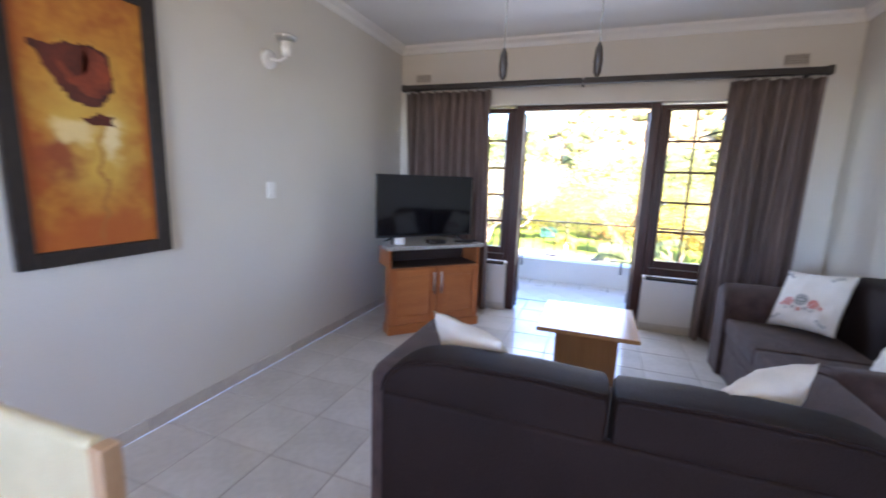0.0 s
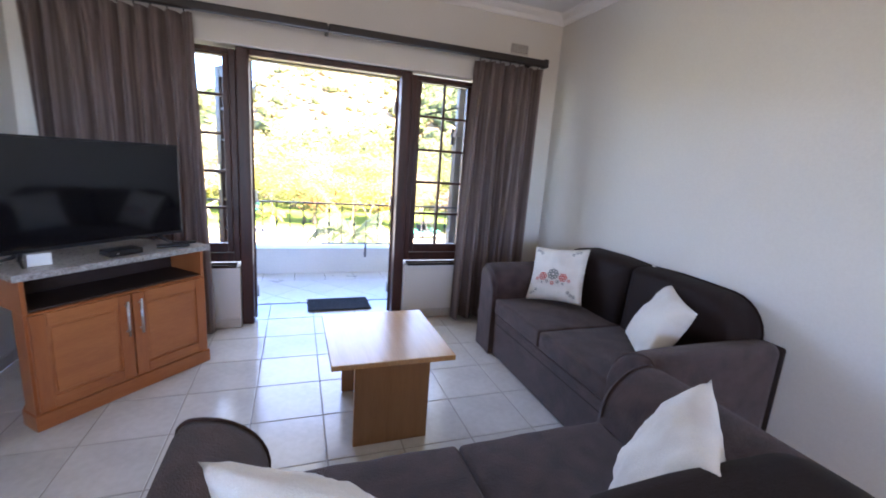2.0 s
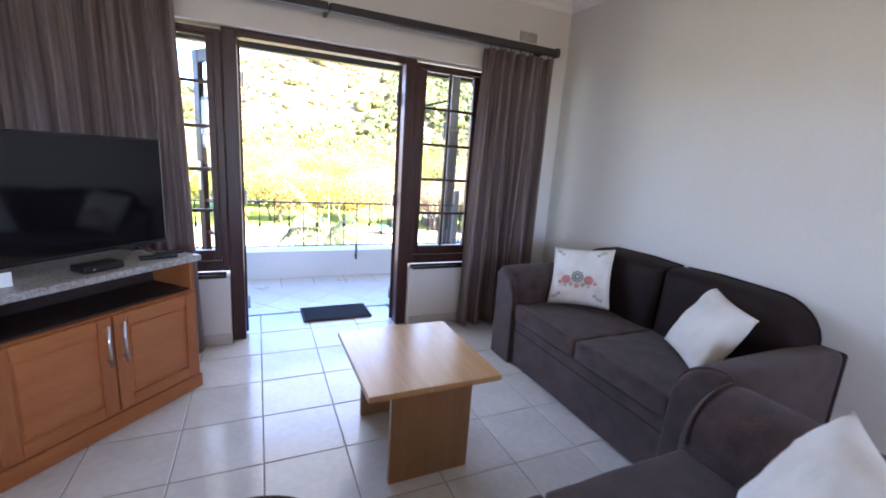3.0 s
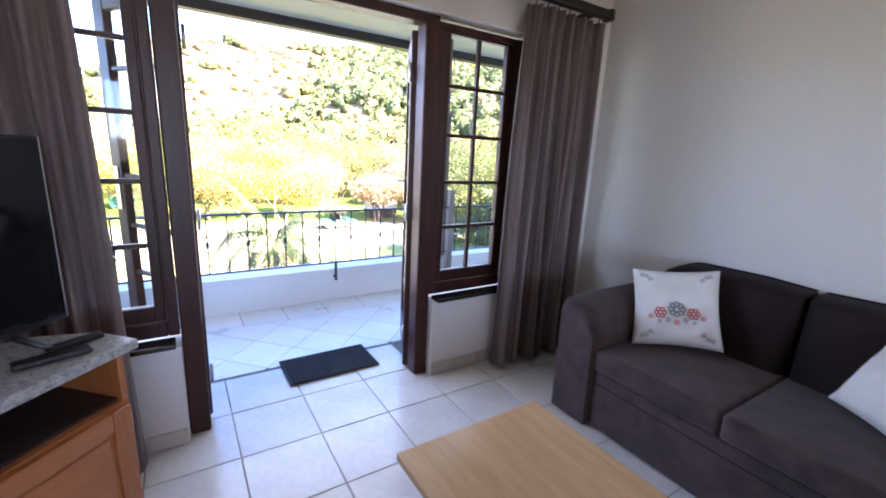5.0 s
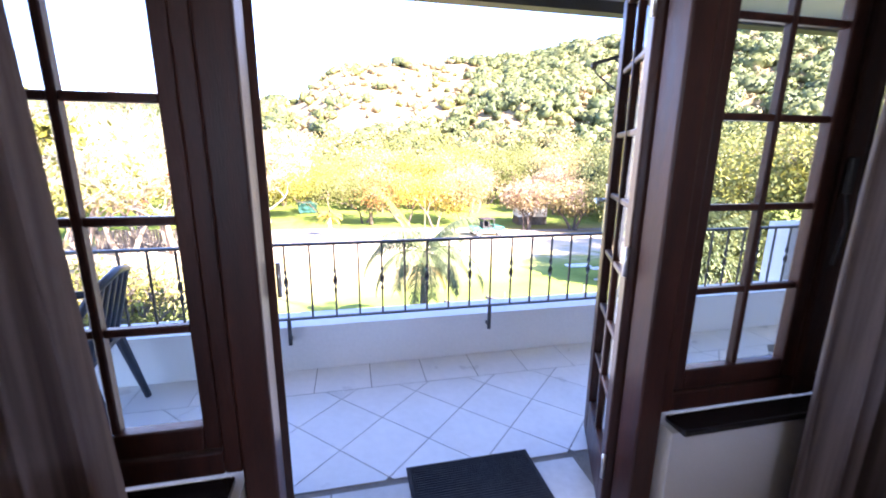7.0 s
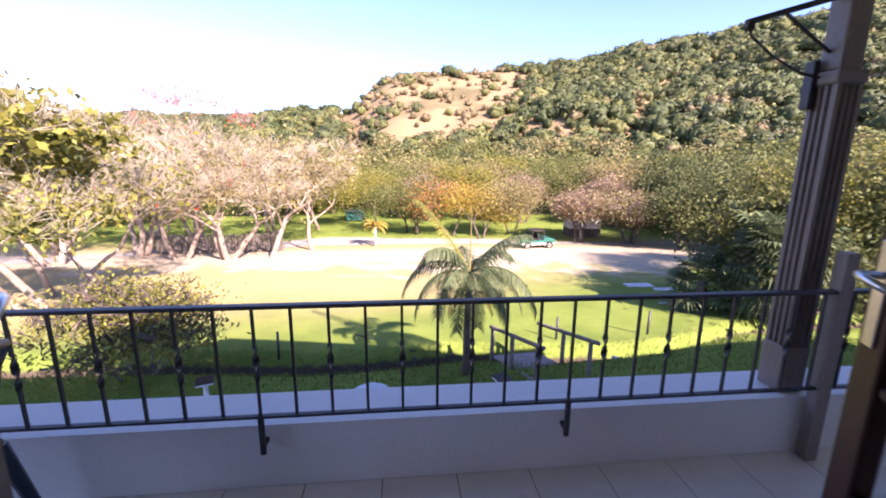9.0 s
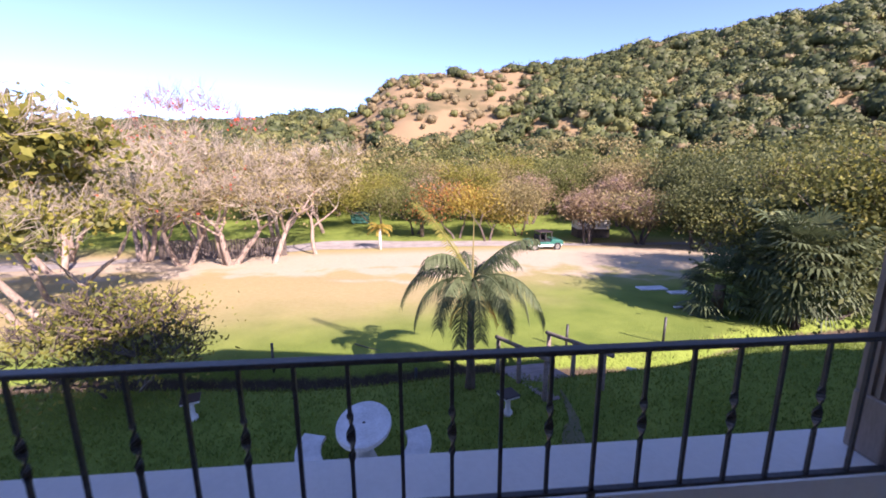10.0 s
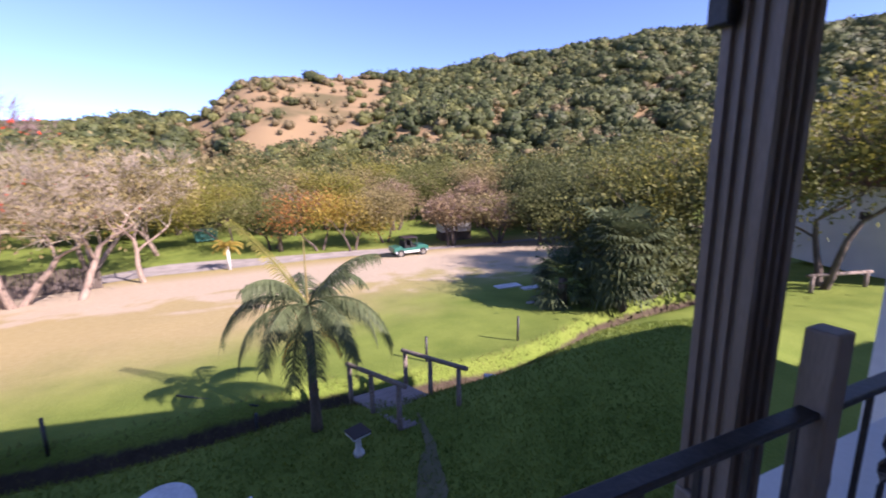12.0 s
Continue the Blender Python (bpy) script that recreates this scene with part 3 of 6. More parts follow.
        stations = ((back_y, 0.90, 0.0), (back_y + 0.010, 0.97, 0.0), (back_y + 0.043, 1.0, 0.0), (-0.1, 1.0, 0.0), (D - 0.20, 1.0, 0.0), (D - 0.06, 1.0, -0.004), (D - 0.005, 0.985, -0.010), (D + 0.020, 0.945, -0.02), (D + 0.026, 0.88, -0.03))
        rings = []
        for y, k, dz in stations:
            mx_, mz = (IN + W) / 2, 0.36
            rings.append([bm.verts.new((sx * (mx_ + (u - mx_) * k), y, max(0.014, mz + (w - mz) * (k if w > 0.3 else 1)) + (dz if w > 0.3 else 0))) for u, w in prof])
        n = len(prof)
        for q, r in zip(rings, rings[1:]):
            for k in range(n):
                bm.faces.new((q[k], q[(k + 1) % n], r[(k + 1) % n], r[k]))
        bm.faces.new(rings[0])
        bm.faces.new(rings[-1][::-1])
        bmesh.ops.recalc_face_normals(bm, faces=bm.faces[:])
        armr = part("armrest", bm, M_SOFA, s, smooth=True)
        pip = [(sx * ((IN + W) / 2 + (u - (IN + W) / 2) * 0.99), D - 0.004, 0.36 + (w - 0.36) * 0.99 - 0.008) for u, w in prof[2:]]
        part("piping", tube(bmesh.new(), pip, 0.0055, 6), M_SOFA, armr, smooth=True)
    for ob in s.children:
        if not ob.name.startswith("seat"):
            ob.modifiers.new("wn", "WEIGHTED_NORMAL")
    part("seam", boxm(-IN, IN, D - 0.012, D - 0.0075, 0.262, 0.268), M_SOFA_D, s)
    return s


sofa("sofa", pose(0.912, -1.455, 0, 0, 0, 90), "dark brown two-seater sofa against the wall under the curtain", 0.022)
sofa("sofa", pose(-0.372, -2.735, 0), "dark brown two-seater sofa with its back to the room", -0.032, False)


def pillow(name, m, size, thick, seed, label, flower=False):
    n = 22
    rng = random.Random(seed)
    bm = bmesh.new()
    lay = {}
    for s in (1, -1):
        for i in range(n + 1):
            for j in range(n + 1):
                u, v = i / n * 2 - 1, j / n * 2 - 1
                edge = max(abs(u), abs(v)) > 0.999
                key = (i, j, 0 if edge else s)
                if key in lay:
                    continue
                h = thick * ((1 - u * u) * (1 - v * v)) ** 0.42
                pinch = 1 - 0.07 * (1 - (u * u)) * (v * v) - 0.07 * (1 - v * v) * (u * u)
                wr = 0.008 * noise.noise((u * 3 + seed, v * 3, s)) + 0.005 * noise.noise((u * 7 + seed + v * 3, v * 4 - u * 3, s)) + 0.012 * noise.noise((u * 1.3 + seed * 3, v * 1.3, s))
                lay[key] = bm.verts.new((u * size * pinch, s * (h + (wr * 1.3 * (1 - max(abs(u), abs(v)) ** 6) if not edge else 0)), v * size * pinch))
    for s in (1, -1):
        for i in range(n):
            for j in range(n):
                ks = []
                for a, b in ((i, j), (i + 1, j), (i + 1, j + 1), (i, j + 1)):
                    edge = a in (0, n) or b in (0, n)
                    ks.append(lay[(a, b, 0 if edge else s)])
                bm.faces.new(ks if s < 0 else ks[::-1])
    p = thing(name, m, label, "cushion", "cushions on the sofas")
    cover = part("cover", bm, M_CUSH, p, smooth=True)
    if flower:
        def surf(u, w):
            a, b = u / size, w / size
            return -thick * (max(0, 1 - a * a) * max(0, 1 - b * b)) ** 0.42 - 0.012

        def disc(name2, cx, cz, petals, r, material):
            q = bmesh.new()
            for k in range(petals):
                t = k * math.tau / petals
                x, z = cx + r * 0.62 * math.cos(t), cz + r * 0.62 * math.sin(t)
                ring = [q.verts.new((x + r * 0.42 * math.cos(g), surf(x, z) - 0.002, z + r * 0.42 * math.sin(g))) for g in [i * math.tau / 10 for i in range(10)]]
                inner = [q.verts.new((x + r * 0.2 * math.cos(g), surf(x, z) - 0.002, z + r * 0.2 * math.sin(g))) for g in [i * math.tau / 10 for i in range(10)]]
                for i in range(10):
                    q.faces.new((ring[i], ring[(i + 1) % 10], inner[(i + 1) % 10], inner[i]))
            part(name2, q, material, p, "embroidered flower")
        disc("embroidery", 0.0, -0.02, 8, 0.040, M_GREYT)
        disc("embroidery", -0.075, -0.04, 6, 0.030, M_RED)
        disc("embroidery", 0.075, -0.04, 6, 0.030, M_RED)
        for x, z, r, mm in ((-0.118, -0.06, 0.013, M_RED), (0.118, -0.06, 0.013, M_RED), (-0.04, -0.075, 0.013, M_GREYT), (0.04, -0.075, 0.013, M_GREYT), (0, -0.085, 0.015, M_RED), (-0.078, -0.085, 0.010, M_GREYT), (0.078, -0.085, 0.010, M_GREYT)):
            disc("embroidery", x, z, 5, r, mm)
        for cx in (-1, 1):
            for cz in (-1, 1):
                for k in range(3):
                    disc("embroidery", cx * (size - 0.05 - 0.02 * k), cz * (size - 0.045 - 0.006 * k * k), 5, 0.012, M_GREYT)
    return p


def leaning(tl, tr, bl):
    """The pose of a cushion whose face has these three corners."""
    tl, tr, bl = Vector(tl), Vector(tr), Vector(bl)
    x = (tr - tl).normalized()
    z = (tl - bl)
    z = (z - x * z.dot(x)).normalized()
    y = z.cross(x)
    m = Matrix((x, y, z)).transposed().to_4x4()
    m.translation = (tr + bl) / 2
    return m


pillow("cushion", leaning((0.848, -0.753, 0.817), (1.083, -1.102, 0.871), (0.723, -0.887, 0.475)), 0.21, 0.065, 1, "cream cushion embroidered with red and grey flowers", True)
pillow("cushion", leaning((1.144, -1.726, 0.828), (0.964, -2.050, 0.785), (0.946, -1.709, 0.490)), 0.198, 0.08, 2, "plain cream cushion leaning on the sofa's backrest")
pillow("cushion", leaning((-0.747, -2.917, 0.808), (-1.092, -2.708, 0.813), (-0.655, -2.80, 0.465)), 0.205, 0.075, 3, "plain cream cushion leaning in the sofa's corner")
pillow("cushion", leaning((0.256, -2.707, 0.837), (-0.03, -2.965, 0.80), (0.14, -2.585, 0.485)), 0.208, 0.085, 4, "plain cream cushion leaning in the sofa's corner")

# ---- coffee table ----
tb = thing("coffee_table", pose(-0.46, -1.39, 0, 0, 0, 0.5), "pale beech laminate coffee table on panel legs", "coffee table")
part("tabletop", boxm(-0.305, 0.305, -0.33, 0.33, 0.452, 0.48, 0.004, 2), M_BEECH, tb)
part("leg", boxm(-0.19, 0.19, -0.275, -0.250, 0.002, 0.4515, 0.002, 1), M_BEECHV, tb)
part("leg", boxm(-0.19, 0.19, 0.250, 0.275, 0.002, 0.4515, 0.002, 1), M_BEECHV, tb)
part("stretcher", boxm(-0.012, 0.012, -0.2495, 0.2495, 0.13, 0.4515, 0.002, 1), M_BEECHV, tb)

# ---- television stand across the corner ----
st = thing("tv_stand", pose(-1.79, -0.875, 0, 0, 0, 46.2), "orange pine corner cabinet with a speckled grey top", "cabinet")
# local: front along x at y = 0, body towards +y
W = 0.447
plan = [(-W, 0), (W, 0), (W, 0.10), (0.16, 0.60), (-0.16, 0.60), (-W, 0.10)]
part("plinth", prism(bmesh.new(), [(-W - 0.008, -0.012), (W + 0.008, -0.012), (W + 0.008, 0.12), (0.17, 0.605), (-0.17, 0.605), (-W - 0.008, 0.12)], 2, 0.0, 0.085, 0.004, 1), M_STANDH, st)
body = bmesh.new()
prism(body, plan, 2, 0.0855, 0.60)
part("body", body, M_STAND, st)
# shelf back and floor are coloured near-black for the shade inside
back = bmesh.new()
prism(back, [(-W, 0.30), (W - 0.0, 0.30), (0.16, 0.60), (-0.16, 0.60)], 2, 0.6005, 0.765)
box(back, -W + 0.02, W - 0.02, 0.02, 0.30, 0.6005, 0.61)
part("recess", back, M_DARKIN, st, "open shelf under the top, its shade put into the colour")
for a, b in ((-W, -W + 0.02), (W - 0.02, W)):
    part("side_panel", boxm(a, b, 0.0, 0.299, 0.6005, 0.765, 0.002, 1), M_STAND, st)
part("top", prism(bmesh.new(), [(-W - 0.03, -0.03), (W + 0.03, -0.03), (W + 0.03, 0.13), (0.18, 0.63), (-0.18, 0.63), (-W - 0.03, 0.13)], 2, 0.766, 0.80, 0.006, 2), M_GRANITE, st, "speckled grey stone-like top")
for s in (-1, 1):
    a, b = sorted((s * 0.004, s * (W - 0.012)))
    d = part("cabinet_door", bmesh.new(), M_STANDH, st)
    d.data.clear_geometry()
    for nm, q in (("stile", (a, a + 0.062, 0.10, 0.592)), ("stile", (b - 0.062, b, 0.10, 0.592)), ("rail", (a + 0.0625, b - 0.0625, 0.10, 0.162)), ("rail", (a + 0.0625, b - 0.0625, 0.53, 0.592))):
        part(nm, boxm(q[0], q[1], -0.022, -0.001, q[2], q[3], 0.004, 2), M_STAND if nm == "stile" else M_STANDH, d)
    pn = boxm(a + 0.06, b - 0.06, -0.012, -0.003, 0.16, 0.532)
    box(pn, a + 0.075, b - 0.075, -0.0165, -0.012, 0.176, 0.516, 0.003, 1)
    part("panel", pn, M_STANDH, d)
    hx = s * 0.035
    h = bmesh.new()
    tube(h, [(hx, -0.022, 0.385), (hx, -0.047, 0.385)], 0.005, 8)
    tube(h, [(hx, -0.022, 0.535), (hx, -0.047, 0.535)], 0.005, 8)
    tube(h, [(hx, -0.047, 0.36), (hx, -0.047, 0.56)], 0.0065, 10)
    part("handle", h, M_STEEL, d, "brushed steel bar handle", True)

tv = thing("television", st.matrix_world @ pose(-0.035, 0.17, 0.80, 0, 0, 3), "black flat-screen television switched off", "television")
part("case", boxm(-0.488, 0.488, 0.0, 0.03, 0.052, 0.612, 0.006, 2), M_TV, tv)
part("rear_shell", boxm(-0.36, 0.36, 0.0305, 0.062, 0.07, 0.40, 0.012, 2), M_TV, tv)
part("screen", boxm(-0.478, 0.478, -0.003, -0.0005, 0.072, 0.602), M_SCREEN, tv, "dark glossy screen")
for s in (-1, 1):
    f = bmesh.new()
    tube(f, [(s * 0.33, 0.015, 0.055), (s * 0.35, -0.02, 0.03), (s * 0.37, -0.09, 0.006)], [0.012, 0.010, 0.006], 8)
    tube(f, [(s * 0.33, 0.015, 0.055), (s * 0.35, 0.05, 0.03), (s * 0.37, 0.12, 0.006)], [0.012, 0.010, 0.006], 8)
    part("foot", f, M_TV, tv, smooth=True)
dec = thing("decoder", st.matrix_world @ pose(0.02, 0.07, 0.80), "small black decoder box before the television", "set-top box")
part("case", boxm(-0.085, 0.085, -0.05, 0.05, 0.003, 0.034, 0.005, 2), M_TV, dec)
part("light", boxm(-0.05, -0.04, -0.0525, -0.05, 0.014, 0.02), M_STEEL, dec)
rem = thing("remote_control", st.matrix_world @ pose(0.30, 0.06, 0.80, 0, 0, 62), "black remote control lying on the stand", "remote")
part("case", boxm(-0.022, 0.022, -0.085, 0.085, 0.001, 0.018, 0.006, 2), M_TV, rem)
rem2 = thing("remote_control", st.matrix_world @ pose(0.39, 0.10, 0.80, 0, 0, 75), "black remote control lying on the stand", "remote")
part("case", boxm(-0.02, 0.02, -0.07, 0.07, 0.001, 0.016, 0.006, 2), M_TV, rem2)
crd = thing("card_holder", st.matrix_world @ pose(-0.33, 0.08, 0.80, 0, 0, -8), "small white card standing on the stand", "card")
part("card", boxm(-0.045, 0.045, -0.002, 0.002, 0.001, 0.06, 0.001, 1), M_WHITEPL, crd)

# ---- wall things ----
pic = thing("painting", pose(XL, -3.10, 0.97), "framed orange painting of a dark tulip-shaped flower", "painting")
M_PIC = mat("orange_canvas", (0.34, 0.085, 0.010), (0.58, 0.27, 0.035), 4.0, 22, 0.55, 0.25)
pnt = M_PIC.node_tree
pbs = pnt.nodes["Principled BSDF"]
pcol = pbs.inputs["Base Color"].links[0].from_socket
ptc = pnt.nodes.new("ShaderNodeTexCoord")
pns = pnt.nodes.new("ShaderNodeTexNoise")
pns.inputs["Scale"].default_value, pns.inputs["Detail"].default_value = 7.0, 6
pnt.links.new(ptc.outputs["Object"], pns.inputs["Vector"])
pad = pnt.nodes.new("ShaderNodeVectorMath")
pad.operation = "MULTIPLY_ADD"
pad.inputs[1].default_value = (0.22, 0.22, 0.22)
pnt.links.new(pns.outputs["Color"], pad.inputs[0])
pnt.links.new(ptc.outputs["Object"], pad.inputs[2])
# soft brushed patches: across, up, size across, size up, colour, strength
for by, bz, ry_, rz_, rgb, amt in ((0.02, 0.60, 0.20, 0.34, (0.62, 0.40, 0.07), 0.8), (-0.26, 0.6, 0.07, 0.7, (0.36, 0.07, 0.012), 0.8), (0.27, 0.45, 0.07, 0.4, (0.40, 0.10, 0.015), 0.8), (0.0, 0.08, 0.4, 0.16, (0.38, 0.08, 0.012), 0.85), (-0.13, 0.46, 0.11, 0.09, (0.24, 0.040, 0.014), 0.9), (0.09, 0.55, 0.055, 0.10, (0.78, 0.66, 0.38), 0.9), (-0.07, 0.56, 0.08, 0.06, (0.74, 0.58, 0.28), 0.85), (0.03, 0.32, 0.014, 0.30, (0.34, 0.13, 0.03), 0.7), (-0.1, 1.15, 0.3, 0.07, (0.40, 0.10, 0.015), 0.7)):
    ps = pnt.nodes.new("ShaderNodeVectorMath")
    ps.operation = "SUBTRACT"
    ps.inputs[1].default_value = (0.11, by + 0.11, bz + 0.11)
    pnt.links.new(pad.outputs[0], ps.inputs[0])
    pm = pnt.nodes.new("ShaderNodeVectorMath")
    pm.operation = "MULTIPLY"
    pm.inputs[1].default_value = (0, 1 / ry_, 1 / rz_)
    pnt.links.new(ps.outputs[0], pm.inputs[0])
    pl = pnt.nodes.new("ShaderNodeVectorMath")
    pl.operation = "LENGTH"
    pnt.links.new(pm.outputs[0], pl.inputs[0])
    pr = pnt.nodes.new("ShaderNodeMapRange")
    pr.interpolation_type = "SMOOTHSTEP"
    pr.inputs["From Min"].default_value, pr.inputs["From Max"].default_value = 1.25, 0.45
    pr.inputs["To Max"].default_value = amt
    pnt.links.new(pl.outputs["Value"], pr.inputs["Value"])
    px_ = pnt.nodes.new("ShaderNodeMix")
    px_.data_type = "RGBA"
    pnt.links.new(pr.outputs["Result"], px_.inputs["Factor"])
    pnt.links.new(pcol, px_.inputs["A"])
    px_.inputs["B"].default_value = (*rgb, 1)
    pcol = px_.outputs["Result"]
pnt.links.new(pcol, pbs.inputs["Base Color"])
M_PICD = mat("dark_red_paint", (0.035, 0.009, 0.006), (0.14, 0.022, 0.010), 6, 40, 0.5, 0.3)
PW, PH = 0.64, 1.24
for nm, q in (("frame_side", (0, 0.065, 0, PH)), ("frame_side", (PW - 0.065, PW, 0, PH)), ("frame_side", (0.0655, PW - 0.0655, 0, 0.065)), ("frame_side", (0.0655, PW - 0.0655, PH - 0.065, PH))):
    part(nm, boxm(0.002, 0.035, q[0] - PW / 2, q[1] - PW / 2, q[2], q[3], 0.006, 2), M_ROD, pic, "dark wooden picture frame")
part("canvas", boxm(0.002, 0.016, -PW / 2 + 0.06, PW / 2 - 0.06, 0.06, PH - 0.06), M_PIC, pic, "orange and yellow canvas")


def dab(material, pts, lift):
    q = bmesh.new()
    vs = [q.verts.new((0.016 + lift, y, z)) for y, z in pts]
    q.faces.new(vs)
    bmesh.ops.triangulate(q, faces=q.faces[:])
    part("paint_shape", q, material, pic)


wob = random.Random(5)


def rough(pts, n=5, j=0.008):
    """An outline with a brushed, uneven edge."""
    out = []
    for (a, b), (c, d) in zip(pts, pts[1:] + pts[:1]):
        for i in range(n):
            out.append((a + (c - a) * i / n + wob.uniform(-j, j), b + (d - b) * i / n + wob.uniform(-j, j)))
    return out


M_PICR = mat("brown_red_paint", (0.13, 0.018, 0.008), (0.30, 0.055, 0.018), 7, 40, 0.5, 0.3)
dab(M_PICD, rough([(-0.20, 0.90), (-0.13, 0.905), (-0.05, 0.93), (0.02, 0.935), (0.09, 0.91), (0.105, 0.83), (0.10, 0.75), (0.06, 0.69), (0.01, 0.67), (-0.05, 0.69), (-0.10, 0.74), (-0.15, 0.82)]), 0.0012)
dab(M_PICR, rough([(0.00, 0.925), (0.085, 0.90), (0.097, 0.82), (0.085, 0.75), (0.04, 0.715), (-0.01, 0.72), (-0.07, 0.77), (-0.11, 0.83), (-0.09, 0.85), (-0.04, 0.80), (0.0, 0.81), (0.015, 0.86)]), 0.0018)
dab(M_PICD, rough([(-0.04, 0.625), (0.01, 0.64), (0.04, 0.66), (0.06, 0.645), (0.10, 0.65), (0.08, 0.625), (0.10, 0.60), (0.05, 0.61), (0.01, 0.60)], 3, 0.005), 0.0014)

lamp = thing("wall_lamp", pose(XL, -2.0, 2.13), "white wall lamp with an upturned glass cup", "wall lamp")
q = bmesh.new()
tube(q, [(0.001, 0, 0), (0.02, 0, 0), (0.03, 0, 0)], [0.062, 0.06, 0.035], 20)
part("wall_plate", q, M_WHITEPL, lamp, smooth=True)
part("arm", tube(bmesh.new(), [(0.03, 0, 0), (0.09, 0.01, -0.012), (0.13, 0.015, 0.005), (0.14, 0.015, 0.03)], 0.009, 8), M_WHITEPL, lamp, smooth=True)
q = bmesh.new()
tube(q, [(0.14, 0.015, 0.02), (0.14, 0.015, 0.05), (0.14, 0.015, 0.10)], [0.028, 0.034, 0.036], 16)
part("holder", q, M_WHITEPL, lamp, smooth=True)
q = bmesh.new()
tube(q, [(0.14, 0.015, 0.10), (0.14, 0.015, 0.115), (0.14, 0.015, 0.135), (0.14, 0.015, 0.137)], [0.036, 0.06, 0.072, 0.06], 18)
part("shade", q, M_STEEL, lamp, "shallow metal rim", True)
sw = thing("light_switch", pose(XL, -2.015, 1.27), "white plastic light switch on the wall", "switch")
part("plate", boxm(0.001, 0.009, -0.036, 0.036, -0.056, 0.056, 0.003, 2), M_WHITEPL, sw)
part("rocker", boxm(0.009, 0.013, -0.012, 0.012, -0.022, 0.022, 0.002, 1), M_WHITEPL, sw)
for x in (0.845, -2.42):
    v = thing("air_vent", pose(x, 0, 2.392), "pale louvred air vent high on the wall", "air vent", "air vents")
    part("vent_frame", boxm(0, 0.165, -0.012, -0.001, 0, 0.012, 0.002, 1), M_SKIRT, v)
    part("vent_frame", boxm(0, 0.165, -0.012, -0.001, 0.07, 0.082, 0.002, 1), M_SKIRT, v)
    # near-black sheet gives the shade in the gaps between the slats
    part("backing", boxm(0.001, 0.164, -0.004, -0.001, 0.012, 0.07), M_DARKIN, v)
    for k in range(3):
        part("slat", boxm(0.012, 0.153, -0.012, -0.004, 0.020 + 0.017 * k, 0.029 + 0.017 * k, 0.002, 1), M_SKIRT, v)
    for k in range(7):
        part("slat", boxm(0.0 + 0.0255 * k, 0.012 + 0.0255 * k, -0.0135, -0.004, 0.0125, 0.0695, 0.002, 1), M_SKIRT, v)
for x, y, L in ((-0.705, -3.29, 1.64), (-0.49, -3.28, 1.64)):
    pc = thing("pull_cord", pose(x, y, 0), "thin pull cord with a dark turned toggle", "pull cord", "pull cords")
    part("cord", tube(bmesh.new(), [(0, 0, L + 0.06), (0, 0, ZC)], 0.0013, 6), M_GREYT, pc)
    part("toggle", tube(bmesh.new(), [(0, 0, L - 0.005), (0, 0, L + 0.005), (0, 0, L + 0.03), (0, 0, L + 0.055), (0, 0, L + 0.068)], [0.004, 0.009, 0.0105, 0.008, 0.003], 12), M_ROD, pc, "dark wooden toggle", True)

# pale chair back beside the wall
ch = thing("dining_chair", pose(-1.70, -3.82, 0, 0, 0, 2), "pale yellow wooden dining chair by the wall", "chair")
M_YEL = mat("cream_yellow_cloth", (0.56, 0.50, 0.30), (0.66, 0.60, 0.38), 6, 200, 0.85, 0.3, sheen=0.2)
M_PINE = mat("pale_pine", (0.46, 0.30, 0.17), (0.56, 0.38, 0.23), 3, 30, 0.5, 0.08, stretch=(8, 8, 1))
part("seat", boxm(-0.22, 0.22, -0.42, 0.02, 0.42, 0.475, 0.02, 3), M_YEL, ch)
part("backrest", boxm(-0.202, 0.202, 0.006, 0.046, 0.50, 0.772, 0.018, 4), M_YEL, ch)
for x in (-0.225, 0.225):
    part("leg", boxm(x - 0.022, x + 0.022, 0.0, 0.05, 0.002, 0.765, 0.006, 2), M_PINE, ch)
    part("leg", boxm(x - 0.02, x + 0.02, -0.42, -0.38, 0.002, 0.42, 0.006, 2), M_PINE, ch)

dm = thing("doormat", pose(-0.527, 0.43, 0.006, 0, 0, 0.5), "dark ribbed doormat on the balcony threshold", "doormat")
bm = boxm(-0.29, 0.29, -0.165, 0.165, 0.0, 0.008, 0.003, 1)
part("backing", bm, M_MAT, dm)
bm = bmesh.new()
for k in range(24):
    y = -0.15 + 0.30 * k / 23
    box(bm, -0.272, 0.272, y - 0.0038, y + 0.0038, 0.008, 0.0125)
part("ribs", bm, M_MAT, dm)

# ---- balcony ----
shell("balcony_parapet", [(-5.0, 9.0, 1.62, 1.88, -0.12, 0.30)], M_BAL, "low white plastered balcony parapet", "parapet")
shell("stair_wall", [(2.80, 3.6, 1.9, 2.1, -3.4, 0.80)], M_WHITEW, "white plastered stair wall beyond the railing", "wall")
shell("balcony_slab", [(-5.0, 9.0, 0.22, 1.62, -0.30, -0.12)], M_BAL, "concrete slab under the balcony tiles", "floor")
shell("balcony_ceiling", [(-5.0, 7.2, 0.22, 2.05, 2.50, 2.56)], M_BALCEIL, "cream painted balcony ceiling", "ceiling")
shell("wall_balcony_end", [(-5.2, -5.0, 0.22, 2.0, -0.3, 2.6)], M_WHITEW, "white plastered wall at the balcony's end", "wall")
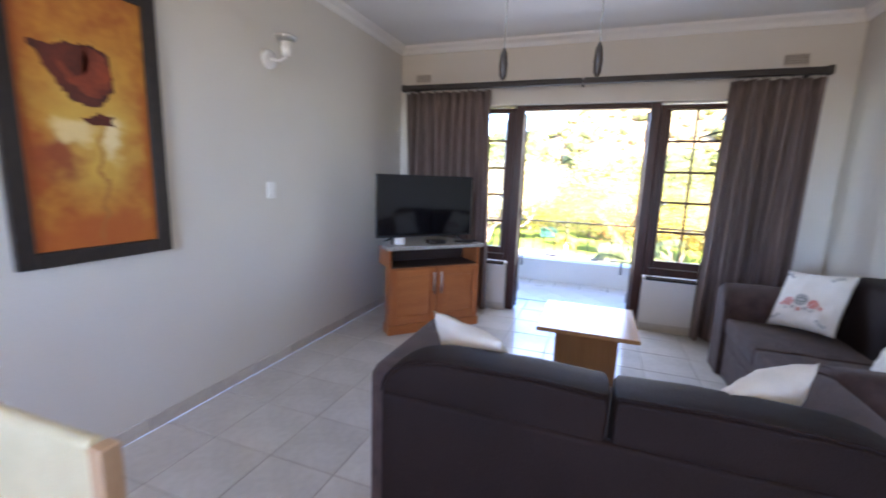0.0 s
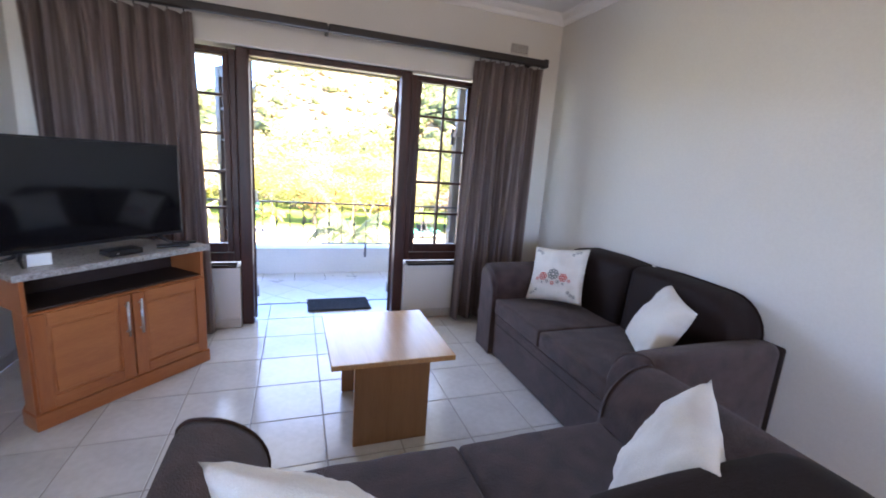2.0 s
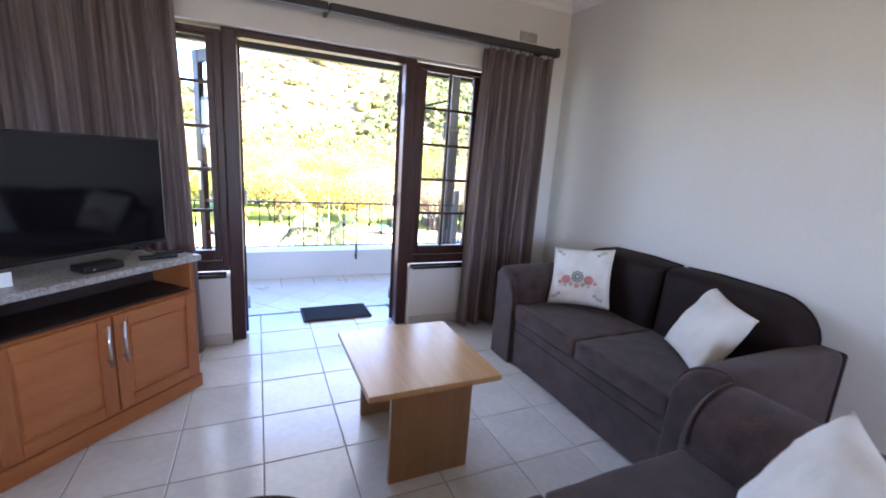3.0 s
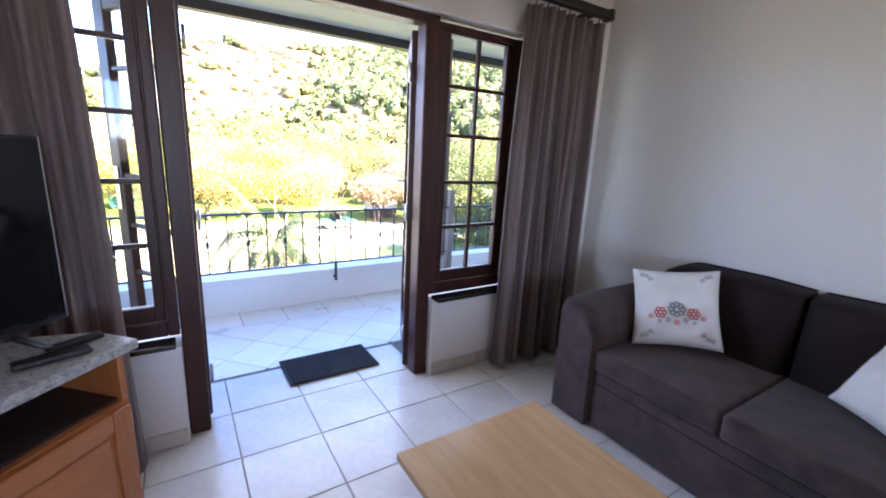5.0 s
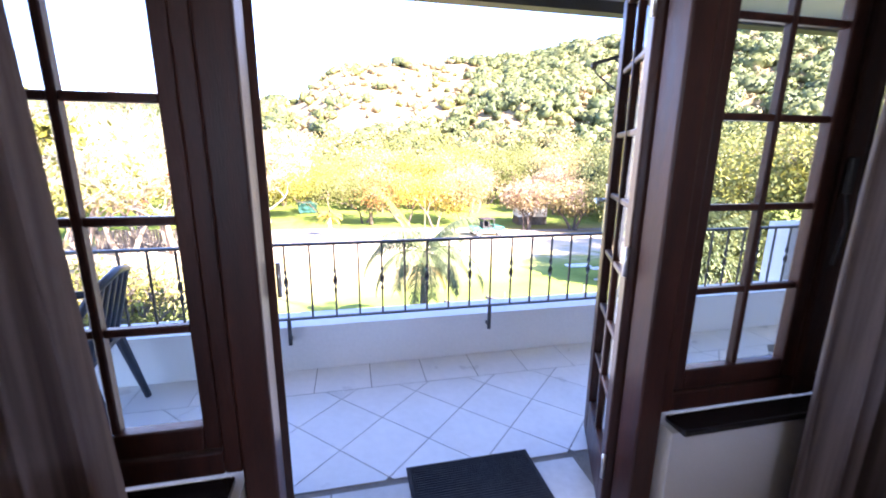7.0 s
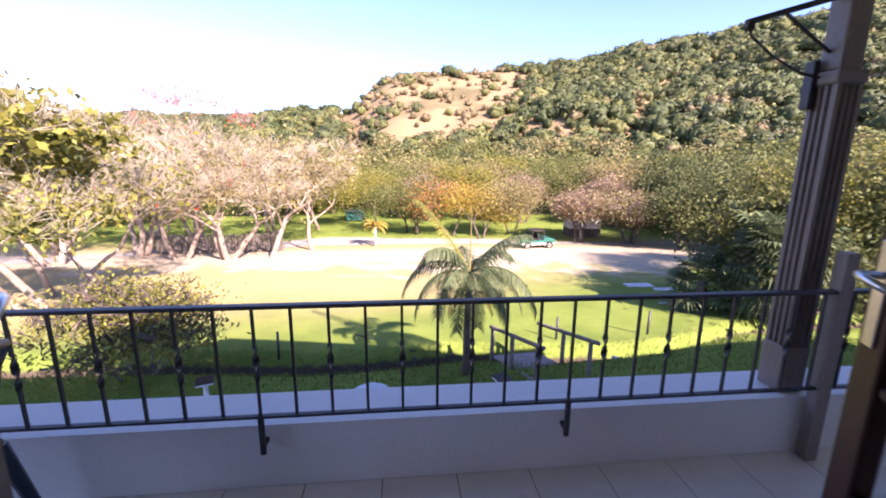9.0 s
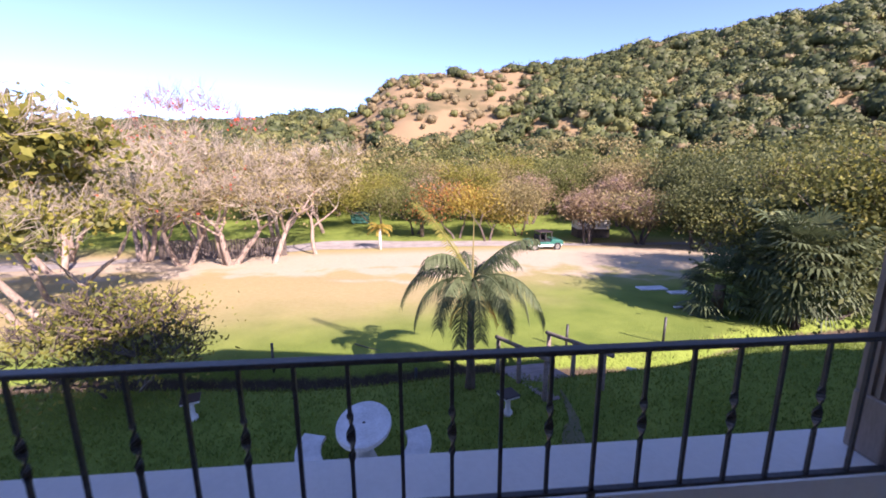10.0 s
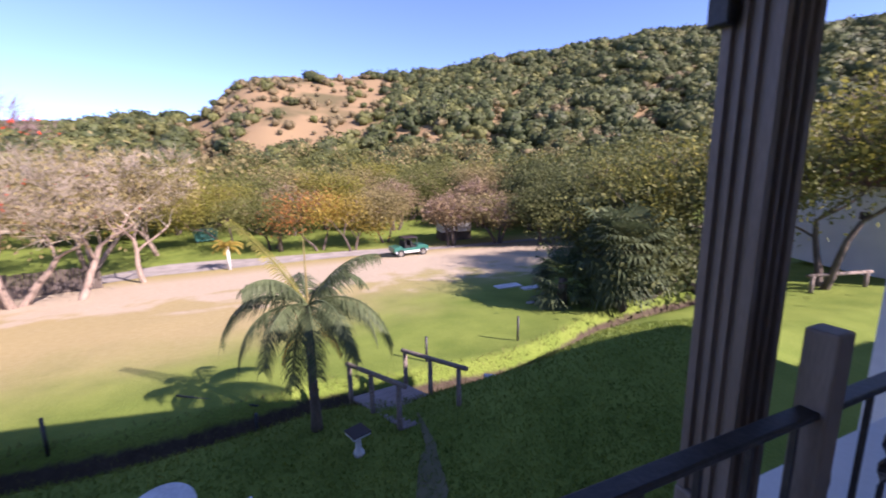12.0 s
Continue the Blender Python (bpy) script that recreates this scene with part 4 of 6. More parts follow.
gut = tagged(part("gutter", prism(bmesh.new(), [(2.05, 2.42), (2.16, 2.42), (2.18, 2.53), (2.05, 2.56)], 0, -2.9, 7.2), M_GUTTER), "dark gutter along the balcony eave", "gutter", kind="structure")
bm = bmesh.new()
prism(bm, [(2.2, 2.56), (2.2, 2.64), (-3.0, 4.55), (-9.0, 2.64), (-9.0, 2.56), (-3.0, 4.40)], 0, -2.9, 7.2)
# unseen right-hand sections: eaves and ends placed to set the lawn's shadow edge
prism(bm, [(1.5, 2.50), (1.5, 2.58), (-4.0, 4.10), (-9.0, 2.58), (-9.0, 2.50), (-4.0, 3.95)], 0, 7.2, 13.0)
prism(bm, [(-0.9, 2.50), (-0.9, 2.58), (-4.5, 3.60), (-9.0, 2.58), (-9.0, 2.50), (-4.5, 3.45)], 0, 13.0, 17.0)
# unseen front gable over the balcony, added to push the lawn shadow farther out
prism(bm, [(-2.9, 2.66), (0.1, 3.72), (5.4, 2.66)], 1, 0.3, 2.2)
tagged(part("roof", bm, M_ROOF), "tiled roof over the building, unseen parts shaped for the lawn shadow", "roof", kind="structure")

# railing
rail = thing("balcony_railing", pose(0, 1.565, 0), "black wrought-iron balcony railing with twisted bars", "railing")
RX0, RX1, RP = -4.95, 5.2, 0.1457
part("top_rail", boxm(RX0, RX1, -0.020, 0.020, 0.846, 0.862, 0.004, 2), M_IRON, rail)
part("bottom_rail", boxm(RX0, RX1, -0.013, 0.013, 0.372, 0.384, 0.003, 1), M_IRON, rail)


def bar_bm(twist):
    bm = bmesh.new()
    N = 40
    rings = []
    for i in range(N + 1):
        z = 0.3845 + (0.8455 - 0.3845) * i / N
        u = (i / N - 0.5) / 0.17
        flat = max(0.0, 1 - u * u) ** 0.5 if twist and abs(u) < 1 else 0
        a = u * math.pi * 1.0 if flat else (math.pi if u > 0 else -math.pi)
        wx, wy = 0.0055 + 0.008 * flat, 0.0055 - 0.0022 * flat
        ca, sa = math.cos(a), math.sin(a)
        rings.append([bm.verts.new((x * ca - y * sa, x * sa + y * ca, z)) for x, y in ((-wx, -wy), (wx, -wy), (wx, wy), (-wx, wy))])
    for q, s in zip(rings, rings[1:]):
        for k in range(4):
            bm.faces.new((q[k], q[(k + 1) % 4], s[(k + 1) % 4], s[k]))
    return bm


plain = part("bar", boxm(-0.0055, 0.0055, -0.0055, 0.0055, 0.3845, 0.8455), M_IRON, rail)
twisted = part("twisted_bar", bar_bm(True), M_IRON, rail)
k0, k1 = -33, 36
used = set()
for k in range(k0, k1):
    x = -0.111 + RP * k
    if abs(x - 1.125) < 0.04 or x > RX1 - 0.03:
        continue
    src = twisted if k % 2 else plain
    if src.name not in used:
        o = src
        used.add(src.name)
    else:
        o = new(src.name.split(".")[0], src.data)
        o.parent = rail
    o.location = (x, 0, 0)
for k in (-27, -18, -9, 0, 20, 29):
    x = -0.111 + RP * k
    f = boxm(x - 0.011, x + 0.011, -0.014, 0.006, 0.205, 0.384, 0.003, 1)
    box(f, x - 0.008, x + 0.008, 0.006, 0.0545, 0.225, 0.245, 0.002, 1)
    part("foot", f, M_IRON, rail)
post = part("post", boxm(1.094, 1.156, -0.031, 0.031, 0.003, 1.035, 0.006, 2), M_COLUMN, rail, "square brown post")

# fluted timber column on the parapet
col = thing("balcony_column", pose(1.078, 1.722, 0.30, 0, 0, 0), "dark brown fluted timber column on the parapet", "column")
ow = 0.062
fl = []
for side in range(4):
    c, s = math.cos(side * math.pi / 2), math.sin(side * math.pi / 2)
    prof = [(-ow, -ow)]
    for g in (-0.031, 0.0, 0.031):
        prof += [(g - 0.011, -ow), (g - 0.007, -ow + 0.012), (g + 0.007, -ow + 0.012), (g + 0.011, -ow)]
    fl += [(x * c - y * s, x * s + y * c) for x, y in prof]
part("shaft", prism(bmesh.new(), fl, 2, 0.24, 1.45), M_COLUMN, col)
part("base", boxm(-0.068, 0.068, -0.067, 0.067, 0.001, 0.24, 0.010, 2), M_COLUMN, col)
part("capital", boxm(-0.074, 0.074, -0.074, 0.074, 1.4505, 1.51, 0.014, 3), M_COLUMN, col)
part("neck", boxm(-0.052, 0.052, -0.052, 0.052, 1.5105, 2.199, 0.01, 2), M_COLUMN, col)
arm = thing("awning_bracket", pose(1.083, 1.75, 0), "black iron bracket arm with a wire on the column", "bracket")
for dy in (-0.02,):
    part("arm", tube(bmesh.new(), [(-0.47, dy, 1.99), (-0.061, dy, 2.11)], 0.013, 6), M_IRON, arm)
    part("stay", tube(bmesh.new(), [(-0.30, dy, 2.035), (-0.061, dy, 1.89)], 0.008, 6), M_IRON, arm)
    part("wire", tube(bmesh.new(), [(-0.46, dy, 1.985), (-0.44, dy, 1.94), (-0.32, dy, 1.86), (-0.18, dy, 1.80), (-0.088, dy, 1.785)], 0.006, 6), M_IRON, arm)
    part("mount_plate", boxm(-0.098, -0.068, 0.0, 0.05, 1.655, 1.86, 0.004, 1), M_IRON, arm)
    part("pulley", tube(bmesh.new(), [(-0.455, dy - 0.012, 1.975), (-0.455, dy + 0.012, 1.975)], 0.018, 10), M_IRON, arm)

# plastic chair and table on the balcony
gt = thing("garden_table", pose(-3.1, 1.12, -0.002), "grey plastic balcony table", "table")
M_GREYPL = mat("grey_plastic", (0.20, 0.22, 0.25), (0.28, 0.30, 0.33), 3, 60, 0.45, 0.03)
part("tabletop", boxm(-0.40, 0.40, -0.40, 0.40, 0.69, 0.72, 0.012, 2), M_GREYPL, gt)
for x in (-0.34, 0.34):
    for y in (-0.34, 0.34):
        part("leg", tube(bmesh.new(), [(x * 1.05, y * 1.05, 0.002), (x, y, 0.69)], [0.02, 0.028], 8), M_GREYPL, gt)
pcx = thing("plastic_chair", pose(-2.46, 1.2, -0.002, 0, 0, -82), "dark blue moulded plastic garden chair", "chair")
part("seat", boxm(-0.22, 0.22, -0.22, 0.22, 0.40, 0.43, 0.012, 2), M_CHAIRPL, pcx)
for x in (-0.21, 0.21):
    for y, t in ((-0.21, -0.26), (0.20, 0.28)):
        part("leg", tube(bmesh.new(), [(x * 1.15, t, 0.002), (x, y, 0.40)], [0.018, 0.028], 8), M_CHAIRPL, pcx)
    part("armrest", tube(bmesh.new(), [(x * 1.1, -0.20, 0.43), (x * 1.25, -0.22, 0.60), (x * 1.28, -0.05, 0.64), (x * 1.2, 0.20, 0.65)], [0.018, 0.02, 0.022, 0.02], 8), M_CHAIRPL, pcx, smooth=True)
for k in range(5):
    x = -0.16 + 0.08 * k
    part("back_slat", tube(bmesh.new(), [(x, 0.20, 0.43), (x * 1.05, 0.25, 0.62), (x * 1.0, 0.30, 0.80)], [0.016, 0.018, 0.016], 6), M_CHAIRPL, pcx, smooth=True)
part("top_rail", tube(bmesh.new(), [(-0.24, 0.20, 0.65), (-0.20, 0.29, 0.79), (0, 0.315, 0.83), (0.20, 0.29, 0.79), (0.24, 0.20, 0.65)], 0.02, 8), M_CHAIRPL, pcx, smooth=True)

# ---- outdoors: the ground sheet ----
NR, NA = 230, 420
verts, faces = [], []
for i in range(NR + 1):
    u = i / NR
    r = 1.2 + 14 * u + 60 * u ** 3 + 525 * u ** 9
    for k in range(NA):
        a = k * math.tau / NA
        x, y = r * math.sin(a), 1.5 + r * math.cos(a)
        verts.append((x, y, ground_z(x, y)))
for i in range(NR):
    for k in range(NA):
        a, b = i * NA + k, i * NA + (k + 1) % NA
        faces.append((a, b, b + NA, a + NA))
faces.append(tuple(range(NA))[::-1])
M_GROUND = mat("lawn", (0.115, 0.165, 0.026), (0.195, 0.245, 0.046), 0.8, 22, 0.95, 0.5, spec=0.15)
nt = M_GROUND.node_tree
bs = nt.nodes["Principled BSDF"]
green = bs.inputs["Base Color"].links[0].from_socket
bump_n = nt.nodes["Bump"]
bump_n.inputs["Distance"].default_value = 0.06
geo = nt.nodes.new("ShaderNodeNewGeometry")
sep = nt.nodes.new("ShaderNodeSeparateXYZ")
nt.links.new(geo.outputs["Position"], sep.inputs[0])


def nmath(op, a, b=None, c=None):
    n = nt.nodes.new("ShaderNodeMath")
    n.operation = op
    for k, v in enumerate((a, b, c)):
        if v is None:
            continue
        if isinstance(v, (int, float)):
            n.inputs[k].default_value = v
        else:
            nt.links.new(v, n.inputs[k])
    return n.outputs[0]


def nstep(v, lo, hi):
    n = nt.nodes.new("ShaderNodeMapRange")
    n.interpolation_type = "SMOOTHSTEP"
    n.inputs["From Min"].default_value, n.inputs["From Max"].default_value = lo, hi
    nt.links.new(v, n.inputs["Value"])
    return n.outputs["Result"]


def nnoise(scale, detail=5):
    n = nt.nodes.new("ShaderNodeTexNoise")
    n.inputs["Scale"].default_value, n.inputs["Detail"].default_value = scale, detail
    nt.links.new(geo.outputs["Position"], n.inputs["Vector"])
    return n.outputs["Fac"]


def nmix(fac, a, b):
    n = nt.nodes.new("ShaderNodeMix")
    n.data_type = "RGBA"
    nt.links.new(fac, n.inputs["Factor"])
    for s, v in (("A", a), ("B", b)):
        if isinstance(v, tuple):
            n.inputs[s].default_value = (*v, 1)
        else:
            nt.links.new(v, n.inputs[s])
    return n.outputs["Result"]


px, py = sep.outputs[0], sep.outputs[1]
n_big, n_mid, n_fin = nnoise(0.11), nnoise(0.55), nnoise(6.0)
# worn straw-coloured lawn in the middle of the field, greener to the right and near the ditch
wear = nmath("ADD", nmath("ADD", py, nmath("MULTIPLY", px, -0.62)), nmath("MULTIPLY", nmath("SUBTRACT", n_big, 0.5), 14.0))
wear = nmath("ADD", wear, nmath("MULTIPLY", nmath("SUBTRACT", n_mid, 0.5), 5.0))
dry = nmath("MULTIPLY", nstep(wear, 8.0, 20.0), nstep(py, 9.5, 14.0))
dry = nmath("MULTIPLY", dry, nstep(py, 36.0, 30.0))
straw = nmix(n_fin, (0.30, 0.235, 0.095), (0.42, 0.34, 0.17))
sand = nmix(n_fin, (0.40, 0.32, 0.22), (0.52, 0.43, 0.33))
col_out = nmix(dry, green, straw)
bare = nmath("MULTIPLY", nstep(nmath("ADD", nmath("ADD", py, nmath("MULTIPLY", px, 0.10)), nmath("MULTIPLY", nmath("SUBTRACT", n_mid, 0.5), 16.0)), 19.5, 22.5), nstep(py, 31.0, 27.5))
col_out = nmix(nmath("MULTIPLY", bare, 0.8), col_out, sand)
# hillside: dry grass and bush soil
hillc = nmix(nstep(nnoise(0.035), 0.36, 0.52), (0.12, 0.10, 0.048), (0.25, 0.175, 0.092))
col_out = nmix(nstep(py, 58.0, 75.0), col_out, hillc)
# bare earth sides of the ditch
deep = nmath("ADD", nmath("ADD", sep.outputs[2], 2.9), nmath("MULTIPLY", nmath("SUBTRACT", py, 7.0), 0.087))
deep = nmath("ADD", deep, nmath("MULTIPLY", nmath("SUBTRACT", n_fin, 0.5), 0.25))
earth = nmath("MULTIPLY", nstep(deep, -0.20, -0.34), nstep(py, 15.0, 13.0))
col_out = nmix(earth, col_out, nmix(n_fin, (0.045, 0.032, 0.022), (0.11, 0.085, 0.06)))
nt.links.new(col_out, bs.inputs["Base Color"])
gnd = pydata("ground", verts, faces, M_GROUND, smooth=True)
tagged(gnd, "sloping lawn, green near the ditch and straw-dry beyond, rising to a hill", "ground", kind="structure")


def strip(name, line, widths, material, label, category, lift=0.02, n=60):
    """A path that follows the ground along a line of few points."""
    bm = bmesh.new()
    rows_ = []
    m = len(line) - 1
    for i in range(n + 1):
        t = i / n * m
        k = min(int(t), m - 1)
        f = ss(t - k)
        x = line[k][0] * (1 - (t - k)) + line[k + 1][0] * (t - k)
        y = line[k][1] * (1 - f) + line[k + 1][1] * f
        w = widths[k] * (1 - f) + widths[k + 1] * f
        row = []
        for s in range(7):
            yy = y + (s / 6 - 0.5) * w + 0.25 * noise.noise((x * 0.4, s * 3.0, 1)) * (1 if s in (0, 6) else 0)
            row.append(bm.verts.new((x, yy, ground_z(x, yy) + lift)))
        rows_.append(row)
    for a, b in zip(rows_, rows_[1:]):
        for s in range(6):
            bm.faces.new((a[s], b[s], b[s + 1], a[s + 1]))
    return tagged(part(name, bm, material, smooth=True), label, category, kind="structure")


M_ROAD = mat("gravel_road", (0.22, 0.195, 0.17), (0.36, 0.32, 0.28), 1.2, 25, 0.95, 0.4)
M_PATH = mat("trodden_earth", (0.10, 0.098, 0.042), (0.175, 0.155, 0.078), 2, 25, 0.95, 0.4)
strip("road", [(-40, 22), (-22, 26), (-14, 31), (-6, 33.5), (4, 33), (16, 31), (34, 28)], [2.5, 3.0, 3.0, 3.5, 2.2, 1.6, 1.6], M_ROAD, "pale gravel road winding past the trees", "road")
strip("path", [(1.3, 5.0), (1.9, 6.0), (2.1, 6.9)], [0.9, 0.9, 0.9], M_PATH, "worn earth path to the footbridge", "path", n=12)

# ---- trees ----


def limbs(rng, base, height, spread, forks, depth, r0, lean=(0, 0), droop=0.0, first=0.35):
    """Branch lines [(points, radii)] and the tips of a tree."""
    lines, tips = [], []

    def grow(p, d, L, r, k):
        pts, rad = [p], [r]
        n = 4 if k < 2 else 3
        for i in range(n):
            d = (d + Vector((rng.uniform(-1, 1), rng.uniform(-1, 1), rng.uniform(-0.6, 0.7))) * 0.26 - Vector((0, 0, droop * k))).normalized()
            p = p + d * (L / n)
            pts.append(p)
            rad.append(r * (1 - 0.42 * (i + 1) / n))
        lines.append((pts, rad, k))
        if k >= depth:
            tips.append((p, d))
            return
        for c in range(forks + (1 if rng.random() < 0.35 else 0)):
            out = Vector((rng.uniform(-1, 1), rng.uniform(-1, 1), 0)).normalized()
            nd = (d * (1.0 - spread * 0.5) + out * spread + Vector((0, 0, 0.25))).normalized()
            q = pts[-1] if c < 2 else pts[-2]
            grow(q, nd, L * rng.uniform(0.60, 0.82), rad[-1] * rng.uniform(0.6, 0.8), k + 1)

    grow(Vector(base), Vector((lean[0], lean[1], 1)).normalized(), height * first, r0, 0)
    return lines, tips


def tree(name, m, height, label, seed, leaf=None, leaves=0, size=0.12, cloud=0.7, spread=0.75, forks=2, depth=4, r0=0.2, stems=1, bark=None, twig=None, lean=(0, 0), droop=0.0, second=None, second_n=0, first=0.35, twigs=0, flat=0.0):
    rng, nr = random.Random(seed), np.random.default_rng(seed)
    t = thing(name, m, label, "tree", "trees of the garden")
    trunk, thin = bmesh.new(), bmesh.new()
    tips = []
    for s in range(stems):
        a = s * math.tau / stems + rng.uniform(0, 1)
        b = (0.0, 0.0, -0.1) if stems == 1 else (0.25 * math.cos(a), 0.25 * math.sin(a), -0.1)
        ln = lean if stems == 1 else (0.45 * math.cos(a), 0.45 * math.sin(a))
        L, T = limbs(rng, b, height * (1 if stems == 1 else rng.uniform(0.8, 1.05)), spread, forks, depth, r0, ln, droop, first)
        tips += T
        for pts, rad, k in L:
            tube(trunk if k < 2 else thin, pts, rad, 8 if k < 2 else (5 if k < 4 else 3), False)
    for p, d in tips:
        for _ in range(twigs):
            e = d + Vector((rng.uniform(-1, 1), rng.uniform(-1, 1), rng.uniform(-0.3, 1))) * 0.8
            q = p + e.normalized() * rng.uniform(0.35, 1.0) * height * 0.085
            w = q + (e + Vector((rng.uniform(-1, 1), rng.uniform(-1, 1), rng.uniform(-1, 1)))).normalized() * height * 0.03
            tube(thin, [p, q, w], [0.012, 0.009, 0.005], 3, False)
    part("trunk", trunk, bark or M_BARK, t, smooth=True)
    tagged(part("branchwork", thin, twig or M_TWIG, t, smooth=True), kind="stuff")
    tp = np.array([p for p, d in tips])
    if leaf and leaves:
        c = tp[nr.integers(0, len(tp), leaves)] + nr.normal(size=(leaves, 3)) * cloud * np.array([1, 1, 0.7])
        quads("crown", leaf_quads(c, size, nr, flat), leaf, t)
    if second and second_n:
        sel = tp[nr.integers(0, len(tp), max(3, len(tp) // 6))]
        c = sel[nr.integers(0, len(sel), second_n)] + nr.normal(size=(second_n, 3)) * cloud * 0.5
        quads("blossom", leaf_quads(c, size * 1.1, nr), second, t)
    return t


def stand(x, y, rz=0.0, s=1.0):
    return Matrix.Translation((x, y, ground_z(x, y))) @ pose(0, 0, 0, 0, 0, rz) @ Matrix.Scale(s, 4)


# the pale coral trees on the far side of the field
CT = "bare pale-barked coral tree with twisting stems"
bare_a = tree("coral_tree", stand(-11.0, 25.3), 9.2, CT, 11, L_OLIVE, 2200, 0.10, 0.8, 0.85, 2, 5, 0.19, 3, first=0.30, twigs=8, second=L_RED, second_n=40)
bare_b = tree("coral_tree", stand(-13.8, 25.6), 9.6, CT, 12, L_OLIVE, 2000, 0.10, 0.8, 0.9, 2, 5, 0.17, 2, first=0.28, twigs=8, second=L_RED, second_n=50)
tree("coral_tree", stand(-8.6, 25.4, 40), 8.2, "pale coral tree leaning over the field", 14, L_OLIVE, 1800, 0.10, 0.8, 0.85, 2, 5, 0.19, 1, lean=(0.55, 0.1), first=0.34, twigs=12)
tree("coral_tree", stand(-7.0, 29.4), 7.2, "slender pale tree beside the road", 15, L_OLIVE, 1900, 0.12, 0.7, 0.8, 2, 5, 0.16, 1, first=0.36, twigs=10)
for x, y, rz, s, src in ((-17.0, 27.2, 120, 1.0, bare_a), (-19.5, 24.0, 210, 1.05, bare_b), (-22.5, 28.5, 70, 1.1, bare_a), (-16.0, 33.0, 300, 1.05, bare_b), (-11.5, 36.0, 20, 1.0, bare_a), (-26.0, 24.0, 10, 1.05, bare_b), (-21.0, 36.0, 160, 1.1, bare_a), (-8.5, 40.0, 250, 1.0, bare_b)):
    copy_thing(src, stand(x, y, rz, 1.0) @ Matrix.Scale(s, 4))
tree("coral_tree", stand(-15.2, 30.5), 10.6, "tall bare coral tree with red blossom at its top", 21, L_RED, 300, 0.11, 0.3, 0.75, 2, 6, 0.24, 1, first=0.40, twigs=4, twig=M_TWIGP)
# near leafy tree at the left of the field
leafy = tree("broadleaf_tree", stand(-11.0, 12.6), 11.6, "pale-limbed tree with sparse yellow-green leaves near the balcony", 31, L_YEL, 1500, 0.15, 0.42, 0.92, 2, 6, 0.13, 1, lean=(-0.15, 0.1), first=0.235, twigs=5, second=L_GREEN, second_n=1000)
copy_thing(leafy, stand(-10.0, 12.0, 150) @ Matrix.Scale(0.62, 4))
copy_thing(leafy, stand(-12.6, 13.6, 60) @ Matrix.Scale(0.85, 4))
tree("broadleaf_tree", stand(-13.5, 16.5), 8.2, "pale-limbed tree with bare twigs and a few leaves", 33, L_YEL, 600, 0.12, 0.6, 0.9, 2, 6, 0.11, 2, first=0.30, twigs=4, second=L_GREEN, second_n=700)

# trees along the far road
FT = [
    ("fever_tree", 5.9, 34.0, 5.6, L_GOLD, 3200, M_BARKD, 41, "tree with golden yellow autumn leaves"),
    ("autumn_tree", 3.6, 35.5, 6.0, L_ORANGE, 1100, M_BARKD, 42, "tree with thinning orange autumn leaves"),
    ("round_tree", 9.2, 36.5, 5.8, L_OLIVE, 5200, M_BARKD, 43, "dusty olive-green roadside tree"),
    ("round_tree", 0.0, 38.0, 6.4, L_GREEN, 4200, M_BARKD, 44, "leafy green tree across the road"),
    ("round_tree", -3.6, 42.0, 6.6, L_YEL, 4600, M_BARKD, 45, "yellow-green tree across the road"),
]
made_ft = {}
for nm, x, y, h, lf, n, bk, sd, lb in FT:
    made_ft[sd] = tree(nm, stand(x, y), h, lb, sd, lf, int(n * 2.6), 0.085, 0.75, 0.8, 2, 4, 0.11, 2, bk, M_TWIGP, first=0.30, twigs=3)
# flat-topped thorn trees
thorn = tree("thorn_tree", stand(13.7, 32.2), 5.2, "flat-topped thorn tree with fine dry foliage", 51, L_STRAW, 8000, 0.10, 0.55, 1.0, 3, 4, 0.14, 3, M_BARKD, M_TWIGP, first=0.34, twigs=5, flat=0.5)
tree("thorn_tree", stand(17.3, 30.8), 5.6, "flat-topped thorn tree turning yellow-green", 52, L_OLIVE, 8000, 0.10, 0.55, 1.0, 3, 4, 0.14, 3, M_BARKD, M_TWIGP, first=0.34, twigs=5, flat=0.5)
for x, y, rz, s in ((2.0, 45, 30, 1.15), (12.0, 43, 80, 1.2), (20.5, 40, 10, 1.2)):
    copy_thing(thorn, stand(x, y, rz) @ Matrix.Scale(s, 4))
for x, y, rz, s, k in ((-1.5, 50, 40, 1.25, 44), (5.5, 47, 90, 1.15, 45), (9.5, 52, 200, 1.3, 43), (16, 50, 15, 1.3, 44), (-9, 52, 60, 1.3, 45), (-14, 47, 130, 1.3, 43), (-19, 50, 20, 1.4, 44), (24, 46, 60, 1.4, 43), (-26, 44, 60, 1.4, 45), (-33, 38, 60, 1.4, 44), (-30, 50, 90, 1.4, 43), (-5.5, 58, 10, 1.4, 44), (2, 58, 130, 1.35, 43), (13, 59, 70, 1.35, 45), (21, 56, 5, 1.4, 44)):
    copy_thing(made_ft[k], stand(x, y, rz) @ Matrix.Scale(s, 4))
# dark dense trees on the right
dense = tree("evergreen_tree", stand(19.5, 27.5), 6.2, "dense dark evergreen tree", 61, L_DARK, 24000, 0.11, 0.75, 0.8, 3, 4, 0.16, 2, M_BARKD, M_BARKD, first=0.28)
